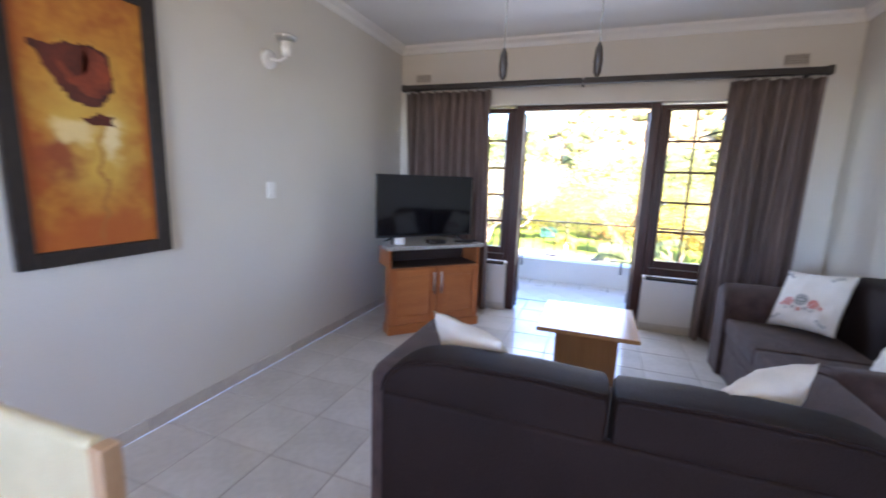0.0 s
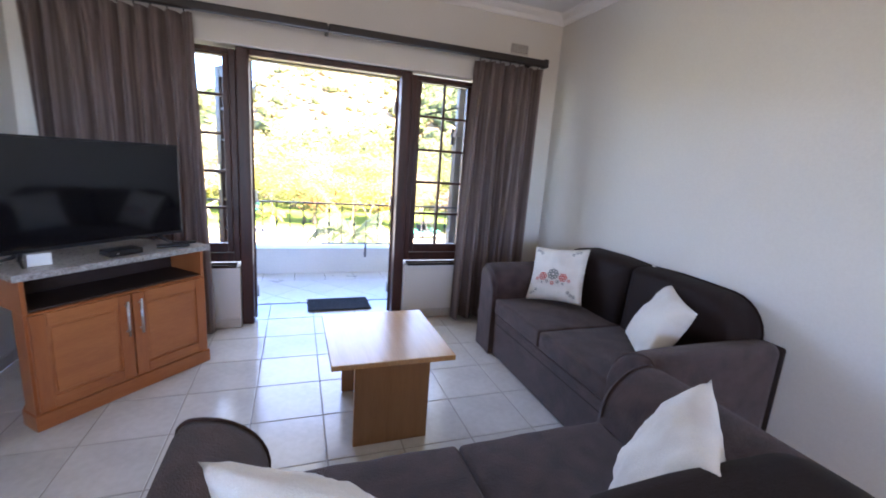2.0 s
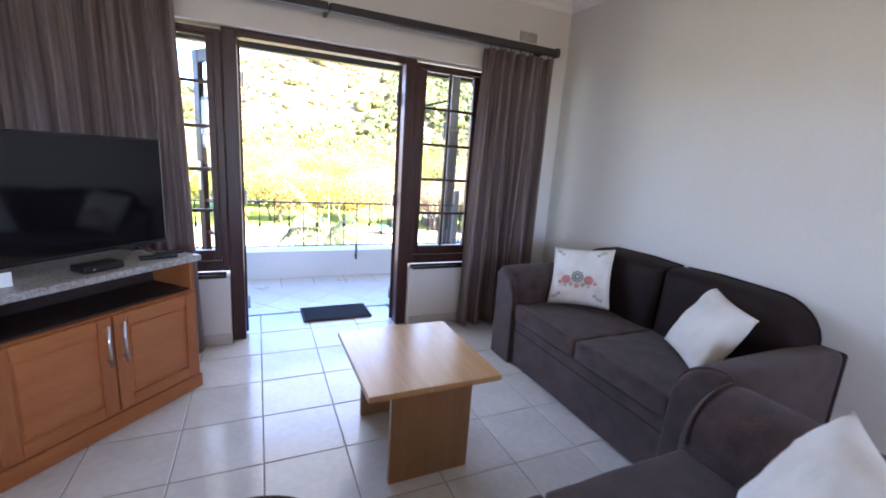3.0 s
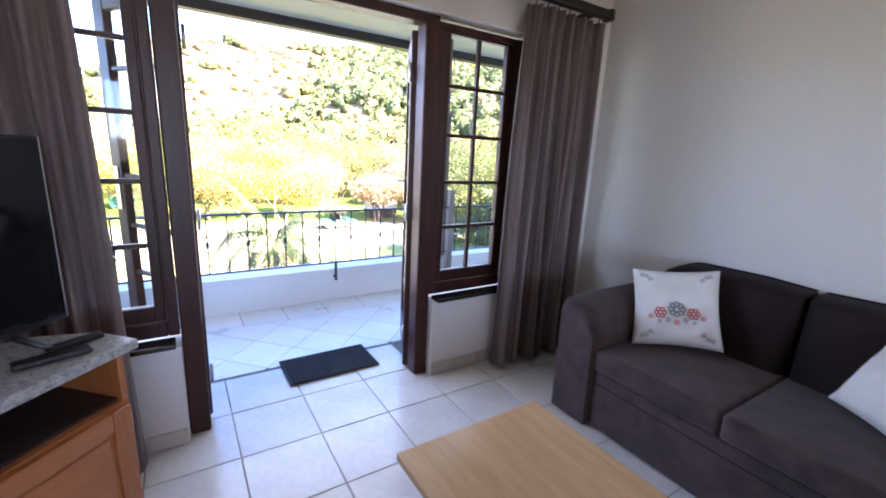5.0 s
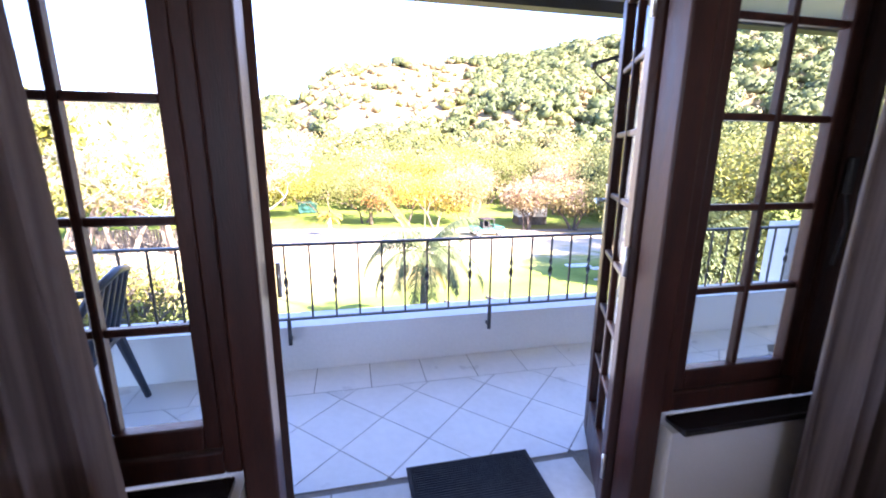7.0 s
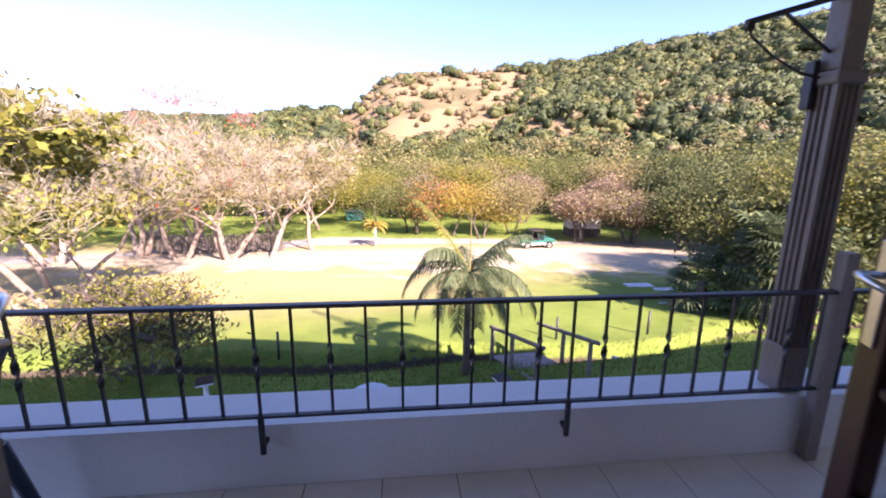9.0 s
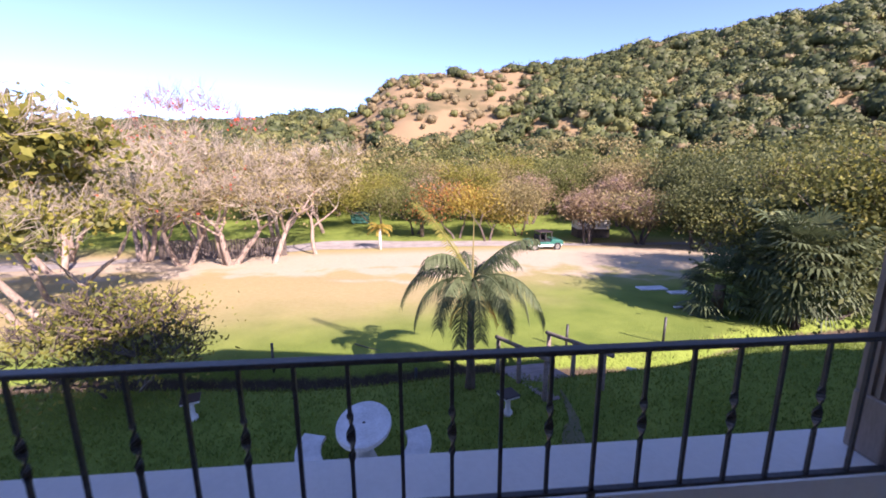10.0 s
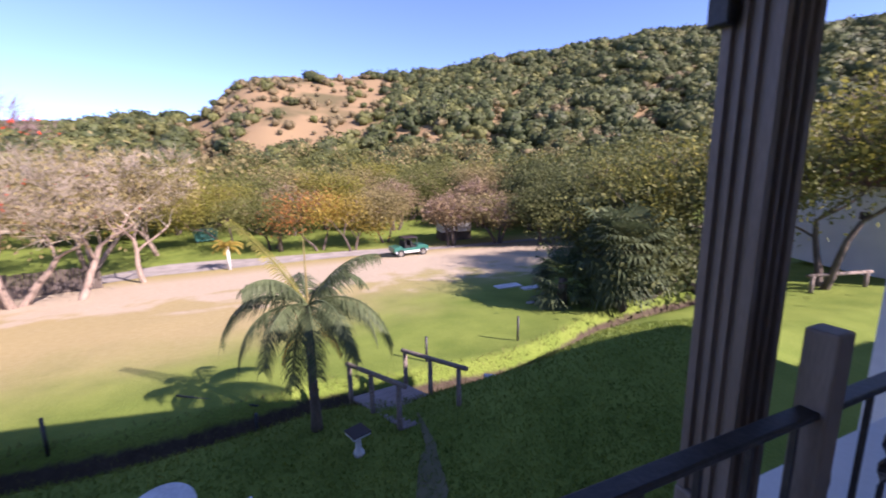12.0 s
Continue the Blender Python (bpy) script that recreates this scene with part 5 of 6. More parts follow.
for x, y, rz, s in ((22.5, 24, 100, 1.15), (25, 30, 30, 1.3), (29, 26, 200, 1.5), (24, 36, 60, 1.35), (31, 34, 140, 1.5), (36, 24, 20, 1.6), (28, 42, 80, 1.6)):
    copy_thing(dense, stand(x, y, rz) @ Matrix.Scale(s, 4))
near_r = tree("yellowwood_tree", stand(14.4, 10.8), 7.2, "yellow-green leafy tree beside the stream", 71, L_GREEN, 15000, 0.085, 0.8, 0.85, 2, 5, 0.15, 3, M_BARKD, M_BARKD, first=0.30, twigs=3, second=L_YEL, second_n=6000)
tree("yellowwood_tree", stand(17.6, 9.0), 8.2, "airy yellow-green tree before the white chalet", 74, L_YEL, 7000, 0.11, 0.7, 0.85, 2, 5, 0.14, 2, M_BARKD, M_BARKD, first=0.32, twigs=3, second=L_GREEN, second_n=2500)
copy_thing(near_r, stand(17.0, 17.0, 250) @ Matrix.Scale(1.0, 4))
tree("thicket_bush", stand(11.8, 11.4), 4.4, "brown tangled thicket beside the stream", 72, L_DARK, 15000, 0.09, 0.6, 0.9, 3, 4, 0.08, 4, M_BARKD, M_BARKD, first=0.26, twigs=3)


def frond(bm_leaf, bm_rib, base, az, rise, length, droop, nleaf, leaf_len, rng, width=0.02, vee=0.5):
    """One feather palm frond: a rib that arches over, with leaflets on both sides."""
    p = Vector(base)
    d = Vector((math.cos(az) * math.cos(rise), math.sin(az) * math.cos(rise), math.sin(rise)))
    pts = [p.copy()]
    n = 14
    for i in range(n):
        d = (d + Vector((0, 0, -droop * (0.4 + i / n) / n))).normalized()
        p = p + d * length / n
        pts.append(p.copy())
    tube(bm_rib, pts, [0.022 * (1 - 0.85 * i / n) for i in range(n + 1)], 5, False)
    for i in range(nleaf):
        t = (0.14 + 0.86 * i / nleaf) * n
        k = min(int(t), n - 1)
        q = pts[k].lerp(pts[k + 1], t - k)
        ax = (pts[k + 1] - pts[k]).normalized()
        side = ax.cross(Vector((0, 0, 1))).normalized()
        L = leaf_len * (1 - 0.55 * (i / nleaf)) * (0.55 + 0.45 * min(1, i / nleaf * 5)) * rng.uniform(0.85, 1.1)
        for s in (-1, 1):
            e = (side * s + ax * 0.55 + Vector((0, 0, -vee * rng.uniform(0.5, 1.2)))).normalized()
            mid = q + e * L * 0.5 + Vector((0, 0, 0.02))
            tip = q + e * L + Vector((0, 0, -L * 0.22))
            w = ax * width
            v = [bm_leaf.verts.new(c) for c in (q - w * 0.6, q + w * 0.6, mid + w, tip, mid - w)]
            bm_leaf.faces.new((v[0], v[1], v[2], v[4]))
            bm_leaf.faces.new((v[4], v[2], v[3]))


rng = random.Random(77)
palm = thing("palm_tree", stand(0.46, 7.69), "young feather palm with arching green fronds", "palm tree")
PT = 2.16
tr = bmesh.new()
tube(tr, [(0, 0, -0.1), (0.01, 0, 0.3), (0.0, 0.02, 0.9), (0.03, 0.02, PT)], [0.11, 0.085, 0.07, 0.06], 12)
for k in range(9):
    z = 0.2 + k * 0.16
    tube(tr, [(0.01, 0.01, z), (0.01, 0.01, z + 0.02)], [0.092 - 0.003 * k, 0.090 - 0.003 * k], 12)
part("trunk", tr, M_BARKD, palm, smooth=True)
# heading, rise in degrees, length, droop
FRONDS = [(-22, 58, 1.65, 1.3), (-34, 34, 2.05, 3.0), (-8, 24, 1.7, 3.1), (166, 36, 2.1, 3.0), (186, 22, 1.8, 3.2), (140, 46, 1.8, 2.5), (232, 34, 1.7, 3.2),
          (268, 26, 1.7, 3.3), (300, 38, 1.75, 3.1), (96, 50, 1.8, 2.6), (60, 34, 1.8, 2.8), (28, 52, 1.6, 2.4), (206, 62, 1.4, 2.0), (250, -8, 1.5, 2.4), (318, -5, 1.45, 2.4), (120, 5, 1.5, 2.6)]
for az, rise, length, droop in FRONDS:
    a, b = bmesh.new(), bmesh.new()
    frond(a, b, (0.03, 0.02, PT - 0.03), radians(az + rng.uniform(-6, 6)), radians(rise), length * 0.88, droop * 1.1, 84, 0.46, rng, 0.0095, 0.85)
    f = part("frond", a, L_PALM, palm)
    part("rib", b, L_PALM, f)
a, b = bmesh.new(), bmesh.new()
frond(a, b, (0.03, 0.02, PT), 2.68, radians(58), 1.75, 0.6, 36, 0.36, rng, 0.012, 0.1)
f = part("frond", a, L_YEL, palm, "upright yellow-green young frond")
part("rib", b, L_YEL, f)
part("spear", tube(bmesh.new(), [(0.03, 0.02, PT - 0.1), (0.04, 0.02, PT + 0.5), (0.05, 0.03, PT + 1.25)], [0.02, 0.014, 0.004], 6), L_OLIVE, palm, "unopened straw-coloured spear")
for az in (3.7, 5.6):
    a, b = bmesh.new(), bmesh.new()
    frond(a, b, (0.03, 0.02, PT - 0.12), az, radians(-30), 0.9, 1.6, 16, 0.22, rng, 0.016, 1.0)
    f = part("frond", a, L_DEADP, palm, "dead orange frond hanging down")
    part("rib", b, L_DEADP, f)


def fan_palm(m, h, n, seed, label, size=1.0):
    r2 = random.Random(seed)
    t = thing("fan_palm", m, label, "palm tree", "fan palms")
    q = bmesh.new()
    tube(q, [(0, 0, -0.1), (0, 0, h * 0.5), (0.05, 0, h)], [0.2, 0.17, 0.15], 10)
    part("trunk", q, M_BARKD, t, smooth=True)
    bl = bmesh.new()
    for k in range(n):
        az, rise = r2.uniform(0, math.tau), radians(r2.uniform(-55, 70))
        d = Vector((math.cos(az) * math.cos(rise), math.sin(az) * math.cos(rise), math.sin(rise)))
        c = Vector((0.05, 0, h + r2.uniform(-0.6, 0.1))) + d * r2.uniform(0.5, 1.0) * size
        side = d.cross(Vector((0, 0, 1))).normalized()
        for i in range(13):
            g = radians(-75 + 150 * i / 12)
            e = (d * math.cos(g) + side * math.sin(g)).normalized()
            L = size * r2.uniform(0.55, 0.8)
            tip = c + e * L + Vector((0, 0, -0.28 * L))
            w = e.cross(d.cross(side)).normalized() * 0.032 * size if abs(math.sin(g)) > 0.01 else side * 0.032 * size
            mid = c + e * L * 0.6
            v = [bl.verts.new(x) for x in (c, mid + w, tip, mid - w)]
            bl.faces.new(v)
    part("crown", bl, L_PALM, t)
    return t


fan_palm(stand(10.3, 10.9), 2.1, 150, 5, "broad fan palm hanging over the stream", 1.15)
fan_palm(stand(12.2, 13.4), 2.5, 150, 6, "broad fan palm behind the stream", 1.15)
fan_palm(stand(9.0, 12.2), 1.0, 80, 7, "low fan palm at the stream's edge", 0.95)
fan_palm(stand(0.6, 36.5), 2.2, 40, 8, "small dark palm beside the far road", 0.8)
# date-like palm beyond
dp = thing("palm_tree", stand(24.5, 21.5), "tall feathery palm above the thicket", "palm tree")
part("trunk", tube(bmesh.new(), [(0, 0, -0.1), (0, 0, 3.6)], [0.28, 0.24], 10), M_BARKD, dp, smooth=True)
for k in range(22):
    a, b = bmesh.new(), bmesh.new()
    frond(a, b, (0, 0, 3.6), k * 2.399, radians(rng.uniform(-5, 70)), 2.6, 2.0, 30, 0.5, rng, 0.03, 0.4)
    f = part("frond", a, L_PALM, dp)
    part("rib", b, L_PALM, f)
yp = thing("palm_tree", stand(-2.7, 31.2), "small yellow palm with a white-painted trunk", "palm tree")
part("trunk", tube(bmesh.new(), [(0, 0, -0.1), (0, 0, 1.55)], [0.11, 0.09], 10), M_CONC, yp, "white-painted trunk", True)
for k in range(16):
    a, b = bmesh.new(), bmesh.new()
    frond(a, b, (0, 0, 1.55), k * 2.399, radians(rng.uniform(10, 65)), 1.15, 2.6, 18, 0.34, rng, 0.025, 0.5)
    f = part("frond", a, L_GOLD, yp)
    part("rib", b, L_GOLD, f)

# near shrub
tree("shrub", stand(-6.2, 8.4), 2.85, "airy yellow-green shrub on the near bank", 81, L_YEL, 5200, 0.05, 0.30, 0.8, 3, 4, 0.035, 5, M_BARKD, M_BARKD, first=0.30, twigs=3, second=L_GREEN, second_n=1300)

# ---- hill bush: thousands of crowns, and the belt of trees at its foot ----
nr = np.random.default_rng(9)


def crowns(name, count, sample, rad, leaf_n, size, material, label, solid=False):
    cs = []
    while len(cs) < count:
        p = sample()
        if p is not None:
            cs.append(p)
    cs = np.array(cs)
    R = rad[0] + (rad[1] - rad[0]) * nr.uniform(0, 1, len(cs)) ** 1.5
    cs[:, 2] += R * 0.25 + (0 if solid else nr.uniform(-0.9, 2.8, len(cs)))
    d = nr.normal(size=(len(cs), leaf_n, 3))
    d /= np.linalg.norm(d, axis=2)[:, :, None]
    d[:, :, 2] = np.abs(d[:, :, 2]) * 0.95 - 0.1
    lump = 1 + 0.34 * np.sin(d[:, :, 0] * 5 + nr.uniform(0, 6, (len(cs), 1))) * np.cos(d[:, :, 1] * 5)
    c = cs[:, None, :] + d * (R[:, None] * lump)[:, :, None] * np.array([1, 1, 0.85]) * nr.uniform(0.75, 1.02, (len(cs), leaf_n, 1))
    sz = (np.repeat(R * size, leaf_n) * nr.uniform(0.6, 1.3, len(cs) * leaf_n))[:, None]
    nv = d.reshape(-1, 3) + nr.normal(size=(len(cs) * leaf_n, 3)) * 0.45
    nv /= np.linalg.norm(nv, axis=1)[:, None]
    ta = np.cross(nv, nr.normal(size=nv.shape))
    ta /= np.linalg.norm(ta, axis=1)[:, None]
    tb = np.cross(nv, ta)
    cc = c.reshape(-1, 3)
    core = None
    if solid:
        ico = bmesh.new()
        bmesh.ops.create_icosphere(ico, subdivisions=2, radius=1)
        base = np.array([v.co for v in ico.verts])
        tri = np.array([[v.index for v in f.verts] for f in ico.faces])
        ico.free()
        lum = 1 + 0.16 * np.sin(base[None, :, 0] * 4 + nr.uniform(0, 6, (len(cs), 1))) + 0.16 * np.cos(base[None, :, 1] * 5 + base[None, :, 2] * 3 + nr.uniform(0, 6, (len(cs), 1))) + nr.normal(0, 0.14, (len(cs), len(base)))
        vv = cs[:, None, :] + base[None] * (0.70 * R[:, None] * lum)[:, :, None] * np.array([1, 1, 0.85])
        ff = (tri[None] + (np.arange(len(cs)) * len(base))[:, None, None]).reshape(-1, 3)
        core = tagged(pydata(name, vv.reshape(-1, 3).tolist(), ff.tolist(), material, smooth=True), label, "bush", kind="stuff")
    ob = quads(name, np.stack([cc - ta * sz * 0.65, cc + tb * sz * 0.5, cc + ta * sz * 0.65, cc - tb * sz * 0.5], 1), material)
    return tagged(ob, label, "bush", kind="stuff")


L_HILLD = leafmat("hill_bush_dark", (0.036, 0.050, 0.018), (0.092, 0.102, 0.034), 0.06, 0.30, 0.1)
L_HILLO = leafmat("hill_bush_dry", (0.13, 0.105, 0.05), (0.22, 0.17, 0.085), 0.06, 0.25, 0.1)
L_HILLG = leafmat("hill_bush_green", (0.068, 0.082, 0.023), (0.165, 0.160, 0.052), 0.06, 0.30, 0.1)


def on_hill(azlo, azhi, rlo, rhi, patch):
    def sample():
        az, r = nr.uniform(azlo, azhi), math.sqrt(nr.uniform(rlo * rlo, rhi * rhi))
        x, y = r * math.sin(radians(az)), r * math.cos(radians(az))
        if y < 45:
            return None
        # open dry-grass shoulders of the hill
        open_ = math.exp(-((az - 5.0) / 13.0) ** 4) * ss((r - 105) / 40) * ss((272 - r) / 16) * (0.84 + 0.16 * ss(0.5 + 2.2 * noise.noise((x * 0.05, y * 0.035, 4)))) + 0.45 * math.exp(-((az + 8) / 5) ** 2) * ss((r - 200) / 30)
        if nr.random() < open_ * 1.12 * patch or (noise.noise((x * 0.03, y * 0.03, 7)) < -0.32 and nr.random() < 0.6 * patch):
            return None
        return x, y, ground_z(x, y) + 0.8
    return sample


crowns("hill_bush", 4300, on_hill(-62, 72, 100, 285, 1.0), (1.5, 4.6), 110, 0.19, L_HILLD, "dark green bush covering the hillside", True)
crowns("hill_bush", 3100, on_hill(-62, 72, 95, 285, 0.95), (1.3, 4.2), 110, 0.19, L_HILLG, "green bush covering the hillside", True)
crowns("hill_bush", 3000, on_hill(-62, 70, 90, 285, 0.45), (0.8, 2.6), 80, 0.20, L_HILLO, "dry olive bush covering the hillside", True)
crowns("valley_trees", 420, on_hill(-50, 65, 52, 110, 0.0), (1.0, 4.3), 300, 0.11, L_GREEN, "green trees at the foot of the hill")
crowns("valley_trees", 300, on_hill(-50, 65, 52, 115, 0.0), (1.0, 4.3), 300, 0.11, L_OLIVE, "dry olive trees at the foot of the hill")
crowns("valley_trees", 260, on_hill(-8, 65, 52, 100, 0.0), (1.0, 4.3), 300, 0.11, L_DARK, "dark trees at the foot of the hill")
crowns("valley_trees", 170, on_hill(-40, 40, 50, 90, 0.0), (1.0, 4.3), 300, 0.11, L_YEL, "yellow-green trees at the foot of the hill")
crowns("valley_trees", 200, on_hill(-75, -14, 60, 150, 0.0), (1.6, 3.6), 220, 0.14, L_OLIVE, "dry trees beyond the field")

# ---- garden things ----
gtab = thing("concrete_table", pose(-1.33, 5.76, ground_z(-1.33, 5.76)), "oval white concrete garden table on the lawn", "garden table")
part("top", prism(bmesh.new(), [(0.38 * math.cos(k * math.tau / 44), 0.54 * math.sin(k * math.tau / 44)) for k in range(44)], 2, 0.66, 0.727, 0.012, 2), M_CONC, gtab)
part("pedestal", tube(bmesh.new(), [(0, 0, -0.03), (0, 0, 0.06), (0, 0, 0.3), (0, 0, 0.659)], [0.24, 0.2, 0.11, 0.17], 20), M_CONC, gtab, smooth=True)
# no hole is cut: a thin dark disc on the top paints its shade
part("umbrella_hole", tube(bmesh.new(), [(0, 0, 0.7275), (0, 0, 0.7285)], 0.025, 12), M_DARKIN, gtab)
bench = None
for ang in (194, 348, 271):
    if bench is None:
        bench = thing("curved_bench", pose(0, 0, 0), "curved white concrete garden bench", "bench", "benches round the table")
        o = [(0.60 * math.cos(radians(g)), 0.60 * math.sin(radians(g))) for g in range(-32, 33, 8)] + [(0.94 * math.cos(radians(g)), 0.94 * math.sin(radians(g))) for g in range(32, -33, -8)]
        part("seat", prism(bmesh.new(), o, 2, 0.36, 0.42, 0.012, 2), M_CONC, bench)
        for g in (-24, 24):
            cx, cy = 0.75 * math.cos(radians(g)), 0.75 * math.sin(radians(g))
            part("leg", tube(bmesh.new(), [(cx, cy, -0.05), (cx, cy, 0.36)], [0.10, 0.08], 12), M_CONC, bench, smooth=True)
        cur = bench
    else:
        cur = copy_thing(bench, pose(0, 0, 0))
    cur.matrix_basis = gtab.matrix_world @ pose(0, 0, 0, 0, 0, ang)

# bird baths / pedestal lights
bb = None
for x, y in ((0.98, 6.8), (-4.32, 7.1)):
    m = stand(x, y, 20)
    if bb is None:
        bb = thing("bird_bath", m, "small white pedestal bird bath with a square dish", "bird bath", "bird baths")
        part("pedestal", tube(bmesh.new(), [(0, 0, -0.03), (0, 0, 0.06), (0, 0, 0.10), (0, 0, 0.24), (0, 0, 0.34)], [0.085, 0.08, 0.045, 0.04, 0.07], 14), M_CONC, bb, smooth=True)
        part("dish", boxm(-0.14, 0.14, -0.14, 0.14, 0.3405, 0.38, 0.012, 2), M_CONC, bb)
        part("rim", prism(bmesh.new(), [(-0.15, -0.15), (0.15, -0.15), (0.15, 0.15), (-0.15, 0.15)], 2, 0.3805, 0.40, 0.006, 1), M_DARKIN, bb, "dark dish rim")
    else:
        copy_thing(bb, m)

# footbridge
br = thing("footbridge", pose(0, 0, 0), "small weathered wooden footbridge over the ditch", "footbridge")
A, B = Vector((2.25, 7.10, 0)), Vector((1.72, 8.50, 0))
za, zbm = ground_z(2.2, 6.7) + 0.08, ground_z(2.2, 6.7) - 0.04
lift = max(ground_z(A.x + (B.x - A.x) * k / 8 + s, A.y + (B.y - A.y) * k / 8) - (za + (zbm - za) * k / 8) for k in range(9) for s in (-0.3, 0, 0.3)) - 0.055
za, zbm = za + lift, zbm + lift
sd = Vector((-0.995, -0.10, 0)).normalized()
for k in range(17):
    c = A.lerp(B, k / 16) + Vector((0, 0, za + (zbm - za) * k / 16))
    o = part("plank", boxm(-0.54, 0.54, -0.056, 0.056, -0.02, 0.02, 0.004, 1), M_PLANK, br)
    o.matrix_local = Matrix.Translation(c) @ pose(0, 0, 0, 0, 0, math.degrees(math.atan2(sd.y, sd.x)) + rng.uniform(-2, 2))
for s in (-1, 1):
    tops = []
    for t in (0.0, 0.5, 1.0):
        c = A.lerp(B, t) + sd * s * 0.56
        zz = za + (zbm - za) * t
        q = tube(bmesh.new(), [(c.x, c.y, zz - 0.55), (c.x + rng.uniform(-0.02, 0.02), c.y, zz + 0.70 + 0.08 * (1 - t))], [0.05, 0.043], 9)
        part("post", q, M_LOG, br, smooth=True)
        tops.append((c.x, c.y, zz + 0.72 + 0.08 * (1 - t)))
    e0 = Vector(tops[0]) + (Vector(tops[0]) - Vector(tops[1])).normalized() * 0.2
    part("handrail", tube(bmesh.new(), [e0, *tops, Vector(tops[2]) + (Vector(tops[2]) - Vector(tops[1])) * 0.1], 0.042, 9), M_LOG, br, smooth=True)
    part("bearer", tube(bmesh.new(), [(A + sd * s * 0.4 + Vector((0, 0, za - 0.09))), (B + sd * s * 0.4 + Vector((0, 0, zbm - 0.09)))], 0.06, 8), M_LOG, br, smooth=True)
for x, y, h in ((-3.74, 9.44, 0.62), (3.14, 9.7, 0.62), (5.7, 9.8, 0.66), (-0.55, 9.3, 0.5)):
    fp = thing("fence_post", stand(x, y), "thin dark metal post standing in the grass", "post", "posts along the ditch")
    part("shaft", tube(bmesh.new(), [(0, 0, -0.2), (0.01, 0, h)], 0.032, 8), M_IRON, fp, smooth=True)
fpole = thing("fallen_pole", pose(0, 0, 0), "thin dark pole lying in the grass", "pole")
part("shaft", tube(bmesh.new(), [(-2.07, 10.6, ground_z(-2.07, 10.6) + 0.03), (-0.5, 9.5, ground_z(-0.5, 9.5) + 0.12)], 0.02, 7), M_IRON, fpole, smooth=True)
wp = thing("concrete_pipe", pose(4.0, 8.0, ground_z(4.0, 8.0) + 0.05, 0, 0, -38), "short white pipe lying on the bank", "pipe")
part("pipe", tube(bmesh.new(), [(-0.22, 0, 0.03), (0.22, 0, 0.03)], 0.06, 12), M_CONC, wp, smooth=True)
srng = random.Random(4)
for k in range(46):
    x = srng.uniform(5.5, 11.0) if k < 36 else srng.uniform(-6, 2)
    y = stream_y(x) + srng.uniform(-0.35, 0.35)
    q = bmesh.new()
    bmesh.ops.create_icosphere(q, subdivisions=2, radius=1)
    s = srng.uniform(0.06, 0.2)
    for v in q.verts:
        v.co = Vector((v.co.x * s * 1.3, v.co.y * s, v.co.z * s * 0.6)) * (1 + 0.35 * noise.noise(v.co * 1.3 + Vector((k, 0, 0))))
    stn = part("stone", q, M_STONE, smooth=False)
    stn.matrix_world = pose(x, y, ground_z(x, y) + s * 0.2, 0, 0, srng.uniform(0, 360))
    tagged(stn, "grey stone lying in the stream bed", "stone", "stones in the stream")
for x, y, sx in ((9.0, 15.7, 0.55), (9.6, 14.9, 0.4), (8.3, 13.0, 0.15)):
    sl = thing("stone_slab", pose(x, y, ground_z(x, y) + 0.01), "flat pale stone slab in the grass", "slab", "slabs in the lawn")
    part("slab", boxm(-sx, sx, -sx * 0.45, sx * 0.45, 0, 0.05, 0.01, 1), M_CONC, sl)

# grass blades on the near lawn and along the ditch
def grass(name, n, place, hlo, hhi, wide, material, label):
    g = np.random.default_rng(n)
    out = np.zeros((n, 4, 3))
    for i in range(n):
        x, y = place(g)
        z = ground_z(x, y) - 0.005
        a, h = g.uniform(0, math.tau), g.uniform(hlo, hhi)
        w = wide * g.uniform(0.6, 1.3)
        lx, ly = g.normal(0, 0.45, 2) * h
        c, s = math.cos(a) * w, math.sin(a) * w
        out[i] = ((x - c, y - s, z), (x + c, y + s, z), (x + c * 0.3 + lx, y + s * 0.3 + ly, z + h), (x - c * 0.3 + lx, y - s * 0.3 + ly, z + h))
    return tagged(quads(name, out, material), label, "grass", kind="stuff")


def on_lawn(g):
    y = 3.4 + 5.0 * g.random() ** 1.1
    return g.uniform(-1.1, 1.15) * (y + 1.0), y


def on_ditch(g):
    x = g.uniform(-9, 11)
    return x, stream_y(x) + g.choice((-0.62, 0.62)) + g.normal(0, 0.14)


L_GRASS = leafmat("grass_blades", (0.115, 0.170, 0.026), (0.205, 0.255, 0.046), 0.9, 0.3)
L_DRYG = leafmat("long_ditch_grass", (0.10, 0.12, 0.03), (0.21, 0.20, 0.065), 0.9, 0.3)
grass("near_grass", 62000, on_lawn, 0.025, 0.07, 0.010, L_GRASS, "short green grass of the near lawn")
grass("ditch_grass", 4200, on_ditch, 0.03, 0.11, 0.008, L_DRYG, "long dry grass along the ditch")

# low board fence among the coral trees
fence = thing("board_fence", pose(0, 0, 0), "low weathered board fence under the trees", "fence")
for k in range(44):
    x = -16.2 + k * 0.17
    y = 27.6 + 0.03 * k
    o = part("board", boxm(-0.075, 0.075, -0.012, 0.012, -0.1, 1.25 + srng.uniform(-0.05, 0.05), 0.004, 1), M_WOODW, fence)
    o.matrix_local = pose(x, y, ground_z(x, y), 0, 0, 10)
for k in range(5):
    x = -16.2 + k * 1.8
    part("post", boxm(x - 0.06, x + 0.06, 27.62 + 0.32 * k, 27.74 + 0.32 * k, ground_z(x, 27.7) - 0.1, ground_z(x, 27.7) + 1.2, 0.01, 1), M_WOODW, fence)

